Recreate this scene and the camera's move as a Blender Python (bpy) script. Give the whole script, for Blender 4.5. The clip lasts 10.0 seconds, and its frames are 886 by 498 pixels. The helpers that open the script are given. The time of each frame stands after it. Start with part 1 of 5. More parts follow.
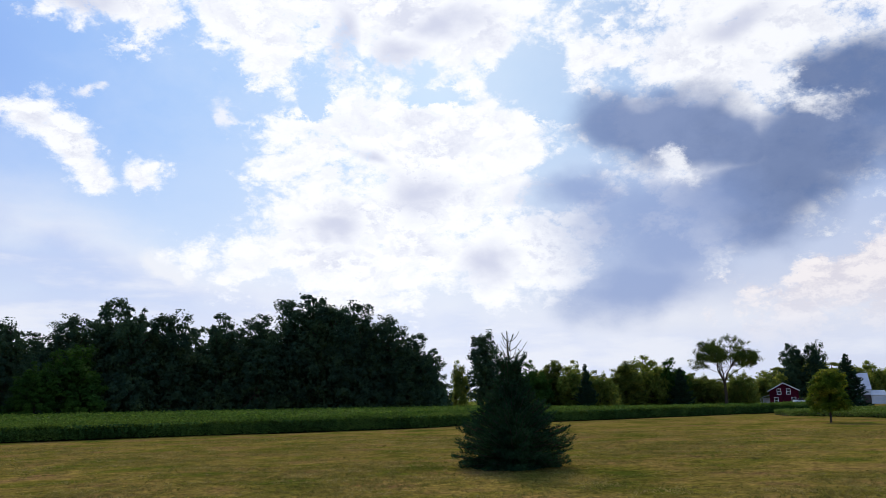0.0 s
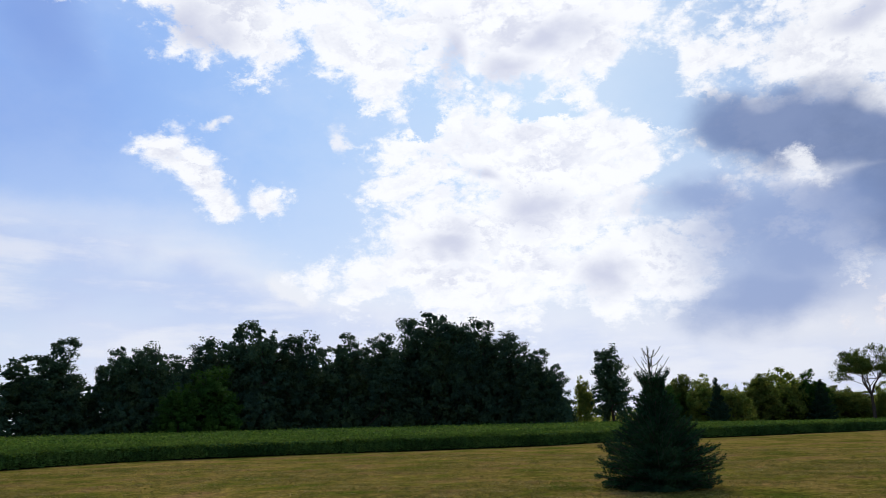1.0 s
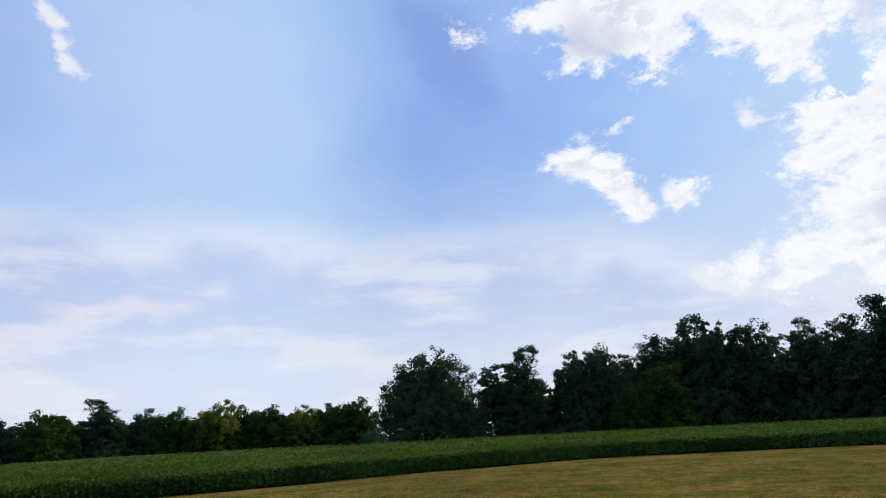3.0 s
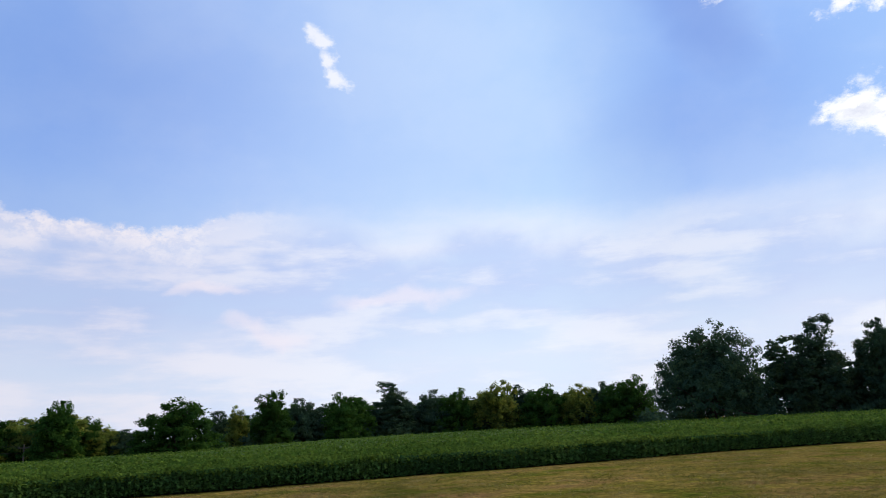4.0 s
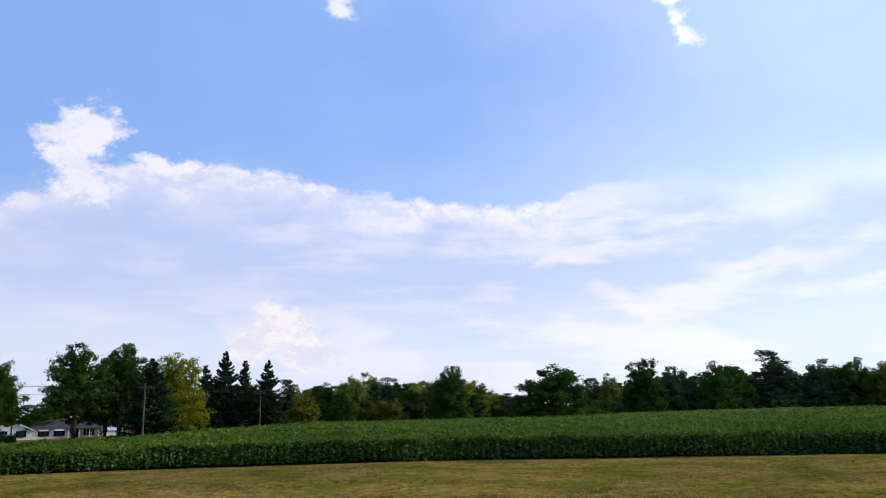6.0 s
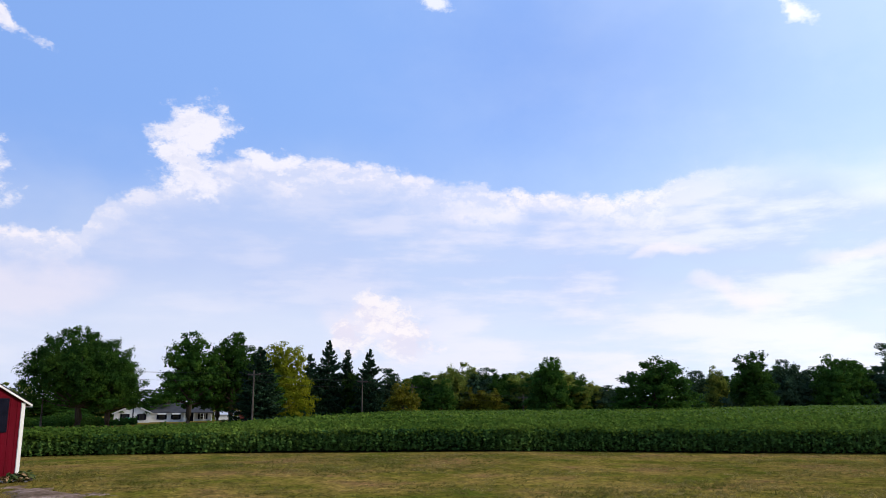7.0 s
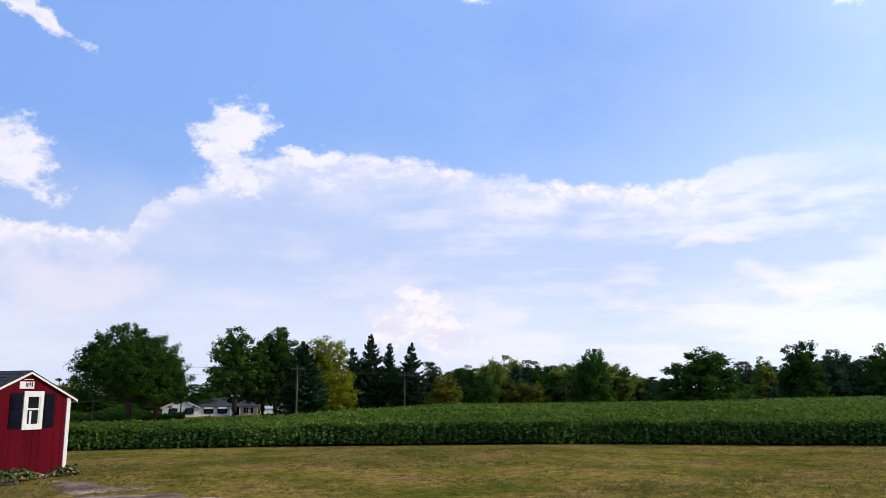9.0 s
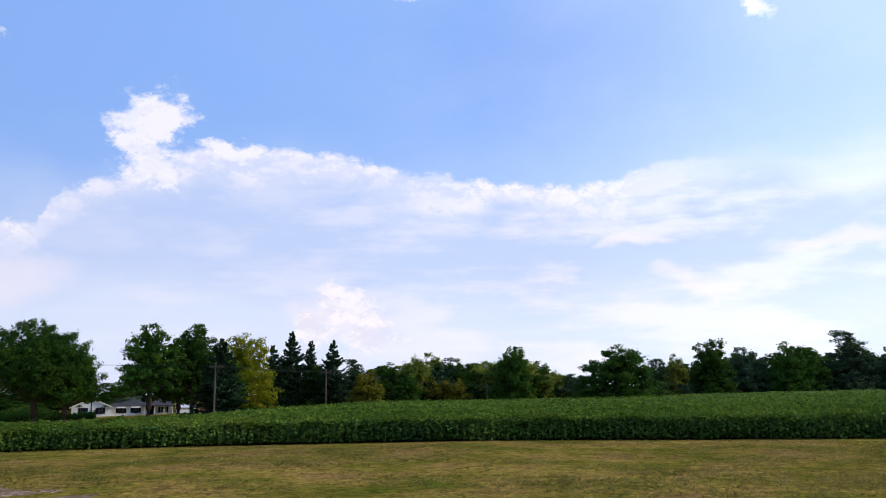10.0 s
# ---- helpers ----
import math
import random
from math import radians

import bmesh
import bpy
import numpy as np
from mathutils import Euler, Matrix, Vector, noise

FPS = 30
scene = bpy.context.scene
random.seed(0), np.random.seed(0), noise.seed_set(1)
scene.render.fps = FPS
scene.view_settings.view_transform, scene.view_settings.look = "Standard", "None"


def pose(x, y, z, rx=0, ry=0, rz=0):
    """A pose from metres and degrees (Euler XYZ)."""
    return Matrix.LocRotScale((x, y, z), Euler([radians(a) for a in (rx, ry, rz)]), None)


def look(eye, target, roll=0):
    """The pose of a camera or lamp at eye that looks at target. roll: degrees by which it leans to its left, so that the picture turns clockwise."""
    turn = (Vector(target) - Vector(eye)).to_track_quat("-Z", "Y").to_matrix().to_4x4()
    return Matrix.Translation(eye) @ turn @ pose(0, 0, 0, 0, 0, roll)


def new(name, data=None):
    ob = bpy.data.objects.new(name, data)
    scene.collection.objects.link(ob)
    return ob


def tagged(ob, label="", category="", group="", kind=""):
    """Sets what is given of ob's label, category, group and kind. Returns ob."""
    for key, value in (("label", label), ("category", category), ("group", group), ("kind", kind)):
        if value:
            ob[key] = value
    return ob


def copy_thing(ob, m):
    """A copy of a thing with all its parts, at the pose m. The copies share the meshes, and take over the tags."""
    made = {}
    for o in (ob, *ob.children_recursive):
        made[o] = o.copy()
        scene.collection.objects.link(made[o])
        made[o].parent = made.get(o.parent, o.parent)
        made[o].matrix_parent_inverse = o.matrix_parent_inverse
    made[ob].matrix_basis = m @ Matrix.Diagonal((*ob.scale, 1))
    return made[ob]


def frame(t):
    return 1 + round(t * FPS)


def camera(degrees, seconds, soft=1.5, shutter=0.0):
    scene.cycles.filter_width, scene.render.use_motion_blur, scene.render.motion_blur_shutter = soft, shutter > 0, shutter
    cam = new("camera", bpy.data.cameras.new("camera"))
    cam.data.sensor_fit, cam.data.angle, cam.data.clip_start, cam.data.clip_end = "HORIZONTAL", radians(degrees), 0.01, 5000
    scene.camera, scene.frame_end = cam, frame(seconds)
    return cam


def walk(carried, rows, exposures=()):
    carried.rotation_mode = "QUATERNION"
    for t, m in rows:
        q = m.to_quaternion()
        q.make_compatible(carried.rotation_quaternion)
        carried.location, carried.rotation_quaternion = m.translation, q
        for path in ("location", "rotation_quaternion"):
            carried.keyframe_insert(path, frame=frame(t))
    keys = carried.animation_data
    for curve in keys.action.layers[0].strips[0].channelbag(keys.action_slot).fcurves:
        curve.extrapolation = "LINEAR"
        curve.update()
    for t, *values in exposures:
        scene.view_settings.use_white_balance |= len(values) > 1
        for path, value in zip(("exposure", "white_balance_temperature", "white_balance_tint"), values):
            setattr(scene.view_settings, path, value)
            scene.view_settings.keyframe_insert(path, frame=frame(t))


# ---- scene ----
# ---------------------------------------------------------------- camera
cam = camera(58.9, 10.0, soft=0.6)
ROWS = [  # seconds, x, y, z, yaw to the left, pitch, roll
    (0.0, 0.0, 0.0, 1.6, 0.01, 11.03, -1.3),
    (0.5, -0.237, 0.029, 1.639, 4.48, 11.83, -1.28),
    (1.0, -0.444, 0.057, 1.672, 8.53, 12.39, -1.68),
    (1.5, -0.659, 0.085, 1.695, 13.55, 12.84, -2.25),
    (2.0, -0.961, 0.024, 1.699, 20.56, 13.3, -2.83),
    (3.5, -2.251, -0.434, 1.554, 49.23, 13.34, -3.25),
    (4.0, -2.665, -0.408, 1.581, 58.54, 13.12, -3.25),
    (4.5, -3.02, -0.36, 1.621, 66.75, 12.96, -3.1),
    (5.0, -3.353, -0.408, 1.631, 74.04, 12.72, -2.65),
    (5.5, -3.624, -0.415, 1.612, 79.97, 12.31, -1.89),
    (6.0, -3.818, -0.472, 1.609, 85.03, 11.86, -1.14),
    (7.5, -3.906, -0.641, 1.596, 94.52, 11.11, 0.21),
    (8.0, -3.992, -0.628, 1.596, 95.78, 11.02, 0.29),
    (8.5, -4.088, -0.568, 1.595, 96.0, 10.89, 0.01),
    (9.0, -4.114, -0.567, 1.593, 95.26, 10.77, -0.46),
    (9.5, -4.081, -0.575, 1.593, 93.38, 10.62, -0.77),
    (10.0, -4.034, -0.578, 1.6, 89.6, 10.53, -0.76),
]
EXPOSURES = [(0.0, 0.0), (1.0, -0.04), (2.0, -0.17), (3.5, 0.0), (4.5, 0.1), (6.0, 0.24), (8.5, 0.28), (10.0, 0.3)]


def eye_pose(x, y, z, yaw, pitch, roll):
    a, b = radians(yaw), radians(pitch)
    ahead = Vector((-math.sin(a) * math.cos(b), math.cos(a) * math.cos(b), math.sin(b)))
    return look((x, y, z), Vector((x, y, z)) + ahead * 10, roll)


walk(cam, [(r[0], eye_pose(*r[1:])) for r in ROWS], EXPOSURES)

# ---------------------------------------------------------------- sky and sun
SUN_AZ, SUN_EL = 3.0, 32.0          # degrees: to the left of +y, above the horizon
SKY_STRENGTH = 0.1
world = bpy.data.worlds.new("sky")
scene.world = world
world.use_nodes = True
wt = world.node_tree
wt.nodes.clear()


class Val:
    """A number flowing through the nodes of the sky."""

    def __init__(self, socket):
        self.s = socket

    def __add__(self, o): return m_op("ADD", self, o)
    def __sub__(self, o): return m_op("SUBTRACT", self, o)
    def __rsub__(self, o): return m_op("SUBTRACT", o, self)
    def __mul__(self, o): return m_op("MULTIPLY", self, o)
    def __truediv__(self, o): return m_op("DIVIDE", self, o)
    def __radd__(self, o): return m_op("ADD", self, o)
    def __rmul__(self, o): return m_op("MULTIPLY", self, o)


def m_op(op, *args, clamp=False):
    n = wt.nodes.new("ShaderNodeMath")
    n.operation, n.use_clamp = op, clamp
    for i, a in enumerate(args):
        if isinstance(a, Val):
            wt.links.new(a.s, n.inputs[i])
        else:
            n.inputs[i].default_value = a
    return Val(n.outputs[0])


def smooth(v, lo, hi, out0=0.0, out1=1.0):
    n = wt.nodes.new("ShaderNodeMapRange")
    n.interpolation_type = "SMOOTHSTEP"
    wt.links.new(v.s, n.inputs["Value"])
    for key, val in (("From Min", lo), ("From Max", hi), ("To Min", out0), ("To Max", out1)):
        n.inputs[key].default_value = val
    return Val(n.outputs["Result"])


def fbm(vector, scale, detail, rough, offset=0.0):
    n = wt.nodes.new("ShaderNodeTexNoise")
    shift = wt.nodes.new("ShaderNodeVectorMath")
    shift.operation = "ADD"
    wt.links.new(vector, shift.inputs[0])
    shift.inputs[1].default_value = (offset, offset * 0.7, -offset)
    wt.links.new(shift.outputs[0], n.inputs["Vector"])
    n.inputs["Scale"].default_value, n.inputs["Detail"].default_value, n.inputs["Roughness"].default_value = scale, detail, rough
    return n


def blend(fac, a, b):
    n = wt.nodes.new("ShaderNodeMix")
    n.data_type = "RGBA"
    wt.links.new(fac.s, n.inputs["Factor"])
    for key, c in ((6, a), (7, b)):
        if isinstance(c, tuple):
            n.inputs[key].default_value = (*c, 1)
        else:
            wt.links.new(c, n.inputs[key])
    return n.outputs[2]


coords = wt.nodes.new("ShaderNodeTexCoord")
split = wt.nodes.new("ShaderNodeSeparateXYZ")
wt.links.new(coords.outputs["Generated"], split.inputs[0])
dx, dy, dz = (Val(split.outputs[i]) for i in range(3))
AZ = m_op("ARCTAN2", dx * -1.0, dy) * 57.29578
EL = m_op("ARCSINE", dz) * 57.29578
stretch = wt.nodes.new("ShaderNodeVectorMath")
stretch.operation = "MULTIPLY"
wt.links.new(coords.outputs["Generated"], stretch.inputs[0])
stretch.inputs[1].default_value = (1, 1, 1.5)
DIR = stretch.outputs[0]

warp = fbm(DIR, 8, 10, 0.68)
warp_split = wt.nodes.new("ShaderNodeSeparateColor")
wt.links.new(warp.outputs["Color"], warp_split.inputs[0])
WA, WB = Val(warp_split.outputs[0]) - 0.5, Val(warp_split.outputs[1]) - 0.5
U, V = AZ + WA * 9.0, EL + WB * 6.5                    # billowing edges
PUFF = Val(fbm(DIR, 13, 11, 0.66, 3.1).outputs["Fac"]) - 0.5
PUFF_UP = Val(fbm(DIR, 13, 7, 0.62, 3.1 - 0.016).outputs["Fac"]) - 0.5
BROAD = Val(fbm(DIR, 5, 4, 0.55, 7.7).outputs["Fac"]) - 0.5
flat = wt.nodes.new("ShaderNodeVectorMath")
flat.operation = "MULTIPLY"
wt.links.new(coords.outputs["Generated"], flat.inputs[0])
flat.inputs[1].default_value = (1, 1, 5)
LAYER = Val(fbm(flat.outputs[0], 4.5, 7, 0.55, 5.2).outputs["Fac"]) - 0.5   # long flat streaks
bent = wt.nodes.new("ShaderNodeVectorMath")
bent.operation = "MULTIPLY_ADD"
wt.links.new(warp.outputs["Color"], bent.inputs[0])
bent.inputs[1].default_value = (0.12, 0.12, 0.12)
wt.links.new(DIR, bent.inputs[2])


def heaps(scale, shift):
    """Round heaps of several sizes, as on a cumulus."""
    n, v = wt.nodes.new("ShaderNodeTexVoronoi"), wt.nodes.new("ShaderNodeVectorMath")
    v.operation = "ADD"
    wt.links.new(bent.outputs[0], v.inputs[0])
    v.inputs[1].default_value = shift
    wt.links.new(v.outputs[0], n.inputs["Vector"])
    n.inputs["Scale"].default_value, n.inputs["Detail"].default_value, n.inputs["Roughness"].default_value = scale, 4, 0.6
    return (1.20 - Val(n.outputs["Distance"])) * 0.7


HEAP = heaps(16, (0, 0, 0))
HEAP_UP = heaps(16, (0, 0, -0.014))
FINE = Val(fbm(DIR, 34, 8, 0.62, 11.3).outputs["Fac"]) - 0.5
RELIEF = (PUFF - PUFF_UP) * 0.8 + (HEAP - HEAP_UP) * 0.5                         # lit sides of the billows


def blob(az, el, a, b, turn, u=None, v=None):
    """1 in the middle of an ellipse on the sky, 0 at its rim, below 0 outside."""
    u, v = (U if u is None else u), (V if v is None else v)
    k = math.cos(radians(el))
    c, s = math.cos(radians(turn)), math.sin(radians(turn))
    p, q = (az - u) * k, v - el
    r1, r2 = p * (c / a) + q * (s / a), q * (c / b) - p * (s / b)
    return 1.0 - m_op("SQRT", r1 * r1 + r2 * r2)


def union(rows, **kw):
    total = None
    for row in rows:
        f = blob(*row, **kw)
        total = f if total is None else m_op("SMOOTH_MAX", total, f, 0.15)
    return total


def ramp_of(v, lo, hi, rows):
    """A value read off a table of (position, number or colour)."""
    n = wt.nodes.new("ShaderNodeValToRGB")
    wt.links.new(((v - lo) / (hi - lo)).s, n.inputs[0])
    stops = n.color_ramp.elements
    while len(stops) < len(rows):
        stops.new(0.5)
    for stop, (at, c) in zip(stops, rows):
        stop.position, stop.color = (at - lo) / (hi - lo), (*c, 1) if isinstance(c, tuple) else (c, c, c, 1)
    return n.outputs[0]


soft_noise = fbm(DIR, 6, 3, 0.5, 2.3)
soft_split = wt.nodes.new("ShaderNodeSeparateColor")
wt.links.new(soft_noise.outputs["Color"], soft_split.inputs[0])
SA, SB = Val(soft_split.outputs[0]) - 0.5, Val(soft_split.outputs[1]) - 0.5
SU, SV = AZ + SA * 10.0 + WA * 2.5, EL + SB * 7.0 + WB * 2.0           # smooth, smoky edges

# clouds: azimuth, elevation, half width, half height, tilt (degrees)
MASSES = [(24.0, 28.9, 7.8, 4.0, -10), (15.0, 26.6, 6.6, 3.4, -30), (3.4, 28.2, 12, 5.0, 0), (1.5, 18.4, 10.5, 4.6, 0), (2.0, 14.4, 10.0, 3.6, 0),
          (5.0, 10.8, 11.5, 3.6, 0), (-5.0, 10.4, 6.0, 3.2, 0), (-23.0, 24.6, 12, 4.6, 8), (-20.0, 17.0, 10, 6.0, -10),
          (-2.0, 38.0, 26, 7, 0), (-46.0, 20.0, 15, 9, 0)]
PUFFS = [(28.4, 18.9, 2.3, 1.7, 0), (26.0, 17.0, 3.3, 1.7, -45), (24.6, 15.3, 1.2, 1.1, 0), (21.7, 15.5, 1.5, 1.5, 0),
         (110.6, 18.9, 2.4, 1.7, 0), (110.2, 16.6, 2.2, 2.4, 0), (111.5, 17.2, 1.6, 1.2, 0), (105.4, 17.3, 2.4, 0.8, 0), (125.6, 15.9, 3.4, 1.9, -32), (128.6, 18.0, 2.8, 2.0, -20),
         (124.3, 24.4, 3.0, 0.7, -22)]
SHREDS = [(25.7, 21.0, 1.1, 0.6, 30), (16.5, 20.4, 1.5, 0.9, -45), (67.3, 28.4, 1.3, 0.7, -45), (65.8, 25.9, 1.6, 0.8, -55), (92.5, 29.0, 1.4, 0.8, -20),
          (66.6, 27.1, 1.3, 0.7, -50)]
DARKS = [(-21.6, 17.0, 3.6, 2.4, -20), (-15.4, 19.6, 4.6, 2.6, -20), (-19.0, 18.0, 4.4, 2.6, -25), (-29.0, 18.6, 4.0, 3.6, 0), (-23.0, 13.4, 5.4, 2.8, 0), (-26.8, 15.8, 5.0, 3.2, 0), (-35.0, 17.0, 6.0, 4.0, 0)]
GREYS = [(26.0, 27.4, 3.6, 1.7, -14), (2.4, 25.2, 2.4, 1.8, 0), (7.6, 26.0, 1.6, 3.0, 0), (2.4, 15.4, 3.0, 1.5, 0), (-7.0, 14.6, 3.4, 1.6, 0),
         (-21.0, 25.7, 2.6, 1.3, 0), (-1.5, 27.5, 3.0, 1.6, 0), (8.0, 12.6, 3.0, 0.9, 0), (-3.2, 9.8, 2.0, 1.6, 0), (5.0, 17.5, 1.8, 1.0, 0)]
HOLES = [(-7.4, 23.4, 2.2, 2.4, 20), (-0.5, 21.6, 3.4, 0.9, -8), (9.5, 21.6, 1.4, 1.0, 0), (-10.0, 20.6, 2.0, 1.0, 0)]

# clear sky, deepest away from the sun, paler towards the horizon
sky = wt.nodes.new("ShaderNodeTexSky")
sky.sky_type, sky.sun_disc = "NISHITA", False
sky.sun_elevation, sky.sun_rotation = radians(SUN_EL), radians(-SUN_AZ)
sky.air_density, sky.dust_density, sky.ozone_density = 1.0, 0.4, 2.0
air = wt.nodes.new("ShaderNodeMix")
air.data_type, air.blend_type = "RGBA", "MULTIPLY"
air.inputs["Factor"].default_value = 1.0
wt.links.new(sky.outputs[0], air.inputs[6])
air.inputs[7].default_value = (SKY_STRENGTH, SKY_STRENGTH, SKY_STRENGTH * 1.1, 1)
hue = ramp_of(AZ, -60, 150, [(-60, (0.22, 0.40, 0.84)), (-25, (0.34, 0.50, 0.84)), (0, (0.62, 0.80, 1.0)), (20, (0.38, 0.60, 1.0)), (32, (0.32, 0.52, 0.97)), (40, (0.31, 0.50, 0.96)),
                             (50, (0.46, 0.66, 1.0)), (60, (0.48, 0.66, 1.0)), (76, (0.38, 0.56, 1.0)), (86, (0.29, 0.48, 0.97)), (102, (0.27, 0.47, 0.95)), (150, (0.24, 0.42, 0.88))])
thin = smooth(BROAD + PUFF * 0.25 + WA * 0.4, -0.18, 0.22) * smooth(AZ, 112.0, 70.0) * smooth(AZ, 20.0, 45.0, 0.32, 0.2)
colour = blend(smooth(EL, 24.0, 70.0, 0.06, 0.5), hue, air.outputs[2])
rays = smooth(blob(37.5, 27.0, 4.5, 9.0, 32, AZ + SA * 8.0, EL + SB * 5.0), 0.0, 0.9) * 0.5
rays = m_op("MAXIMUM", rays, smooth(blob(38.0, 21.0, 11.0, 6.5, 15, AZ + SA * 8.0, EL + SB * 4.0), 0.0, 0.8) * 0.2)
rays = m_op("MAXIMUM", rays, smooth(blob(80.0, 25.0, 20.0, 8.0, 0, AZ + WA * 8.0, EL + WB * 4.0), 0.0, 1.0) * 0.22)
colour = blend(thin * (1.0 - rays), colour, (0.72, 0.82, 1.0))
colour = blend(rays, colour, (0.19, 0.31, 0.74))
veil = smooth(EL + BROAD * 12.0, 21.0, 3.0) * 0.85
pale = ramp_of(AZ, -60, 150, [(-60, (0.68, 0.72, 0.86)), (-15, (0.72, 0.75, 0.88)), (12, (0.82, 0.88, 1.0)), (50, (0.72, 0.89, 1.0)), (75, (0.66, 0.83, 1.0)), (110, (0.70, 0.77, 0.94)), (150, (0.66, 0.72, 0.9))])
colour = blend(veil, colour, pale)

# the long pale bank of cloud over the far trees
TOPS = [(-10, 6), (19, 10), (27, 13.6), (37, 14.0), (45, 13.8), (54, 15.6), (61, 15.0), (67, 15.1), (73.6, 15.8), (76.6, 14.9), (80.2, 14.5), (83.4, 15.1), (88.3, 15.3),
        (89.2, 15.7), (92.6, 16.4), (97.3, 17.0), (102.4, 17.1), (106.5, 17.4), (109.0, 16.6), (112.0, 14.6), (116.6, 13.9), (117.3, 11.6), (120.2, 11.1), (122, 11.6), (126, 11.2), (150, 9)]
TOP = Val(ramp_of(AZ + WA * 2.5, -10, 150, [(az, el / 20) for az, el in TOPS])) * 20.0
crisp = smooth(AZ, 66.0, 80.0)
under = TOP - EL - WB * 2.2 - PUFF * 1.5 + (HEAP - 0.5) * 1.0 * crisp + FINE * 0.8 + 0.75
edge = smooth(under, -1.5, 3.0) * (1.0 - crisp) + smooth(under, -0.12, 0.5) * crisp
bank = edge * smooth(LAYER + BROAD * 0.5, -0.2, 0.12, 0.60, 0.96)
rim = smooth(under + BROAD * 5.0 + SB * 5.0, 3.6, 0.5) * smooth(RELIEF * crisp + FINE * 0.15 * crisp, -0.12, 0.10, 0.5, 1.0)
streaks = smooth(LAYER + SB * 0.35 + FINE * 0.12, -0.06, 0.14) * smooth(AZ, 118.0, 70.0, 0.18, 0.62)
bank_colour = blend(smooth(EL + SB * 5.0, 9.5, 4.5), (0.54, 0.64, 0.93), (0.73, 0.79, 0.97))
bank_colour = blend(m_op("MAXIMUM", rim, streaks), bank_colour, blend(smooth(AZ, 84.0, 62.0), (0.97, 0.92, 0.99), (0.92, 0.94, 1.0)))
colour = blend(bank, colour, bank_colour)
warm = smooth(union([(97.5, 5.6, 4.4, 2.4, 0), (72.0, 7.6, 5.0, 0.7, 0), (76.0, 10.2, 4.0, 0.6, 0), (62.0, 9.4, 6.0, 0.9, 0), (120.0, 8.5, 7.0, 2.4, 0)], u=SU, v=SV) + PUFF * 0.8, 0.0, 0.8) * 0.55
colour = blend(warm, colour, (0.93, 0.86, 0.95))
heap_low = smooth(union([(96.9, 6.2, 2.3, 1.5, 0), (95.0, 4.5, 2.0, 1.7, 0), (98.8, 5.0, 1.6, 1.4, 0)], u=AZ + WA * 5.0, v=EL + WB * 4.0) + PUFF * 1.5 + (HEAP - 0.5) * 0.9 + FINE * 0.8 + 0.75, 0.0, 0.6)
colour = blend(heap_low * smooth(EL, 1.0, 5.0, 0.2, 0.8), colour, blend(smooth(RELIEF + FINE * 0.2, 0.08, -0.14), (1.0, 0.93, 0.95), (0.80, 0.76, 0.90)))

# heaped clouds: bright where thin, blue-grey where the mass is deep
hole = smooth(union(HOLES) + PUFF * 1.6 + FINE * 0.6, -0.3, 0.9)
mass = union(MASSES) + PUFF * 2.0 + (HEAP - 0.5) * 0.9 + BROAD * 0.9 + FINE * 0.7 - hole * 1.1 + 0.56
puff = union(PUFFS, u=AZ + WA * 5.0, v=EL + WB * 4.0) + PUFF * 1.6 + (HEAP - 0.5) * 0.9 + FINE * 1.0 + 0.55
away = smooth(AZ, 30.0, 100.0)
tongue = smooth(blob(-21.6, 22.6, 6.8, 1.6, -32) + HEAP * 0.35 + PUFF * 0.9, -0.15, 0.45)
gap = smooth(blob(-17.2, 15.8, 2.2, 1.1, -20) + PUFF * 1.0 + HEAP * 0.3, -0.2, 0.6)
deep = smooth(union(DARKS, u=SU, v=SV) + PUFF * 0.25, -0.42, 0.42) * (1.0 - m_op("MAXIMUM", tongue, gap * 0.85))
body = m_op("MAXIMUM", m_op("MAXIMUM", smooth(mass, -0.10, 0.42), smooth(puff, -0.1, 0.6) * (1.0 - away) + smooth(puff + FINE * 0.5, -0.08, 0.55) * away), tongue)
grey = smooth(union(GREYS, u=SU, v=SV) + PUFF * 1.0, -0.3, 1.0) * 0.7
billow = smooth(RELIEF + FINE * 0.30, 0.10, -0.14) * smooth(m_op("MAXIMUM", mass, puff), 0.2, 1.1, 0.08, 0.55)
bright = blend(away, (1.01, 1.03, 1.08), (0.90, 0.89, 1.0))
dull = blend(away, (0.52, 0.56, 0.76), (0.58, 0.64, 0.88))
cloud = blend(m_op("MAXIMUM", grey, billow), bright, dull)
shred = smooth(union(SHREDS, u=AZ + WA * 4.5, v=EL + WB * 3.5) + PUFF * 1.8 + HEAP * 0.7 + FINE * 1.8, 0.0, 0.8) * 0.8
colour = blend(shred, colour, (0.98, 0.98, 1.02))
wisp = smooth(blob(19.9, 9.6, 2.8, 1.1, -25, AZ + WA * 4.5, EL + WB * 3.5) + PUFF * 1.6 + HEAP * 0.5, -0.05, 0.6) * 0.5
colour = blend(wisp, colour, (0.98, 0.98, 1.0))
colour = blend(body, colour, cloud)
colour = blend(deep * 0.95, colour, blend(smooth(SB + PUFF * 0.5, -0.2, 0.2), (0.14, 0.21, 0.41), (0.21, 0.29, 0.52)))
low_dark = smooth(union([(-15.0, 11.8, 7.5, 4.6, 0), (-11.5, 14.6, 5.0, 2.2, 0), (-13.0, 8.0, 5.0, 3.0, 0)], u=SU, v=SV) + PUFF * 0.5, -0.3, 0.7) * 0.8
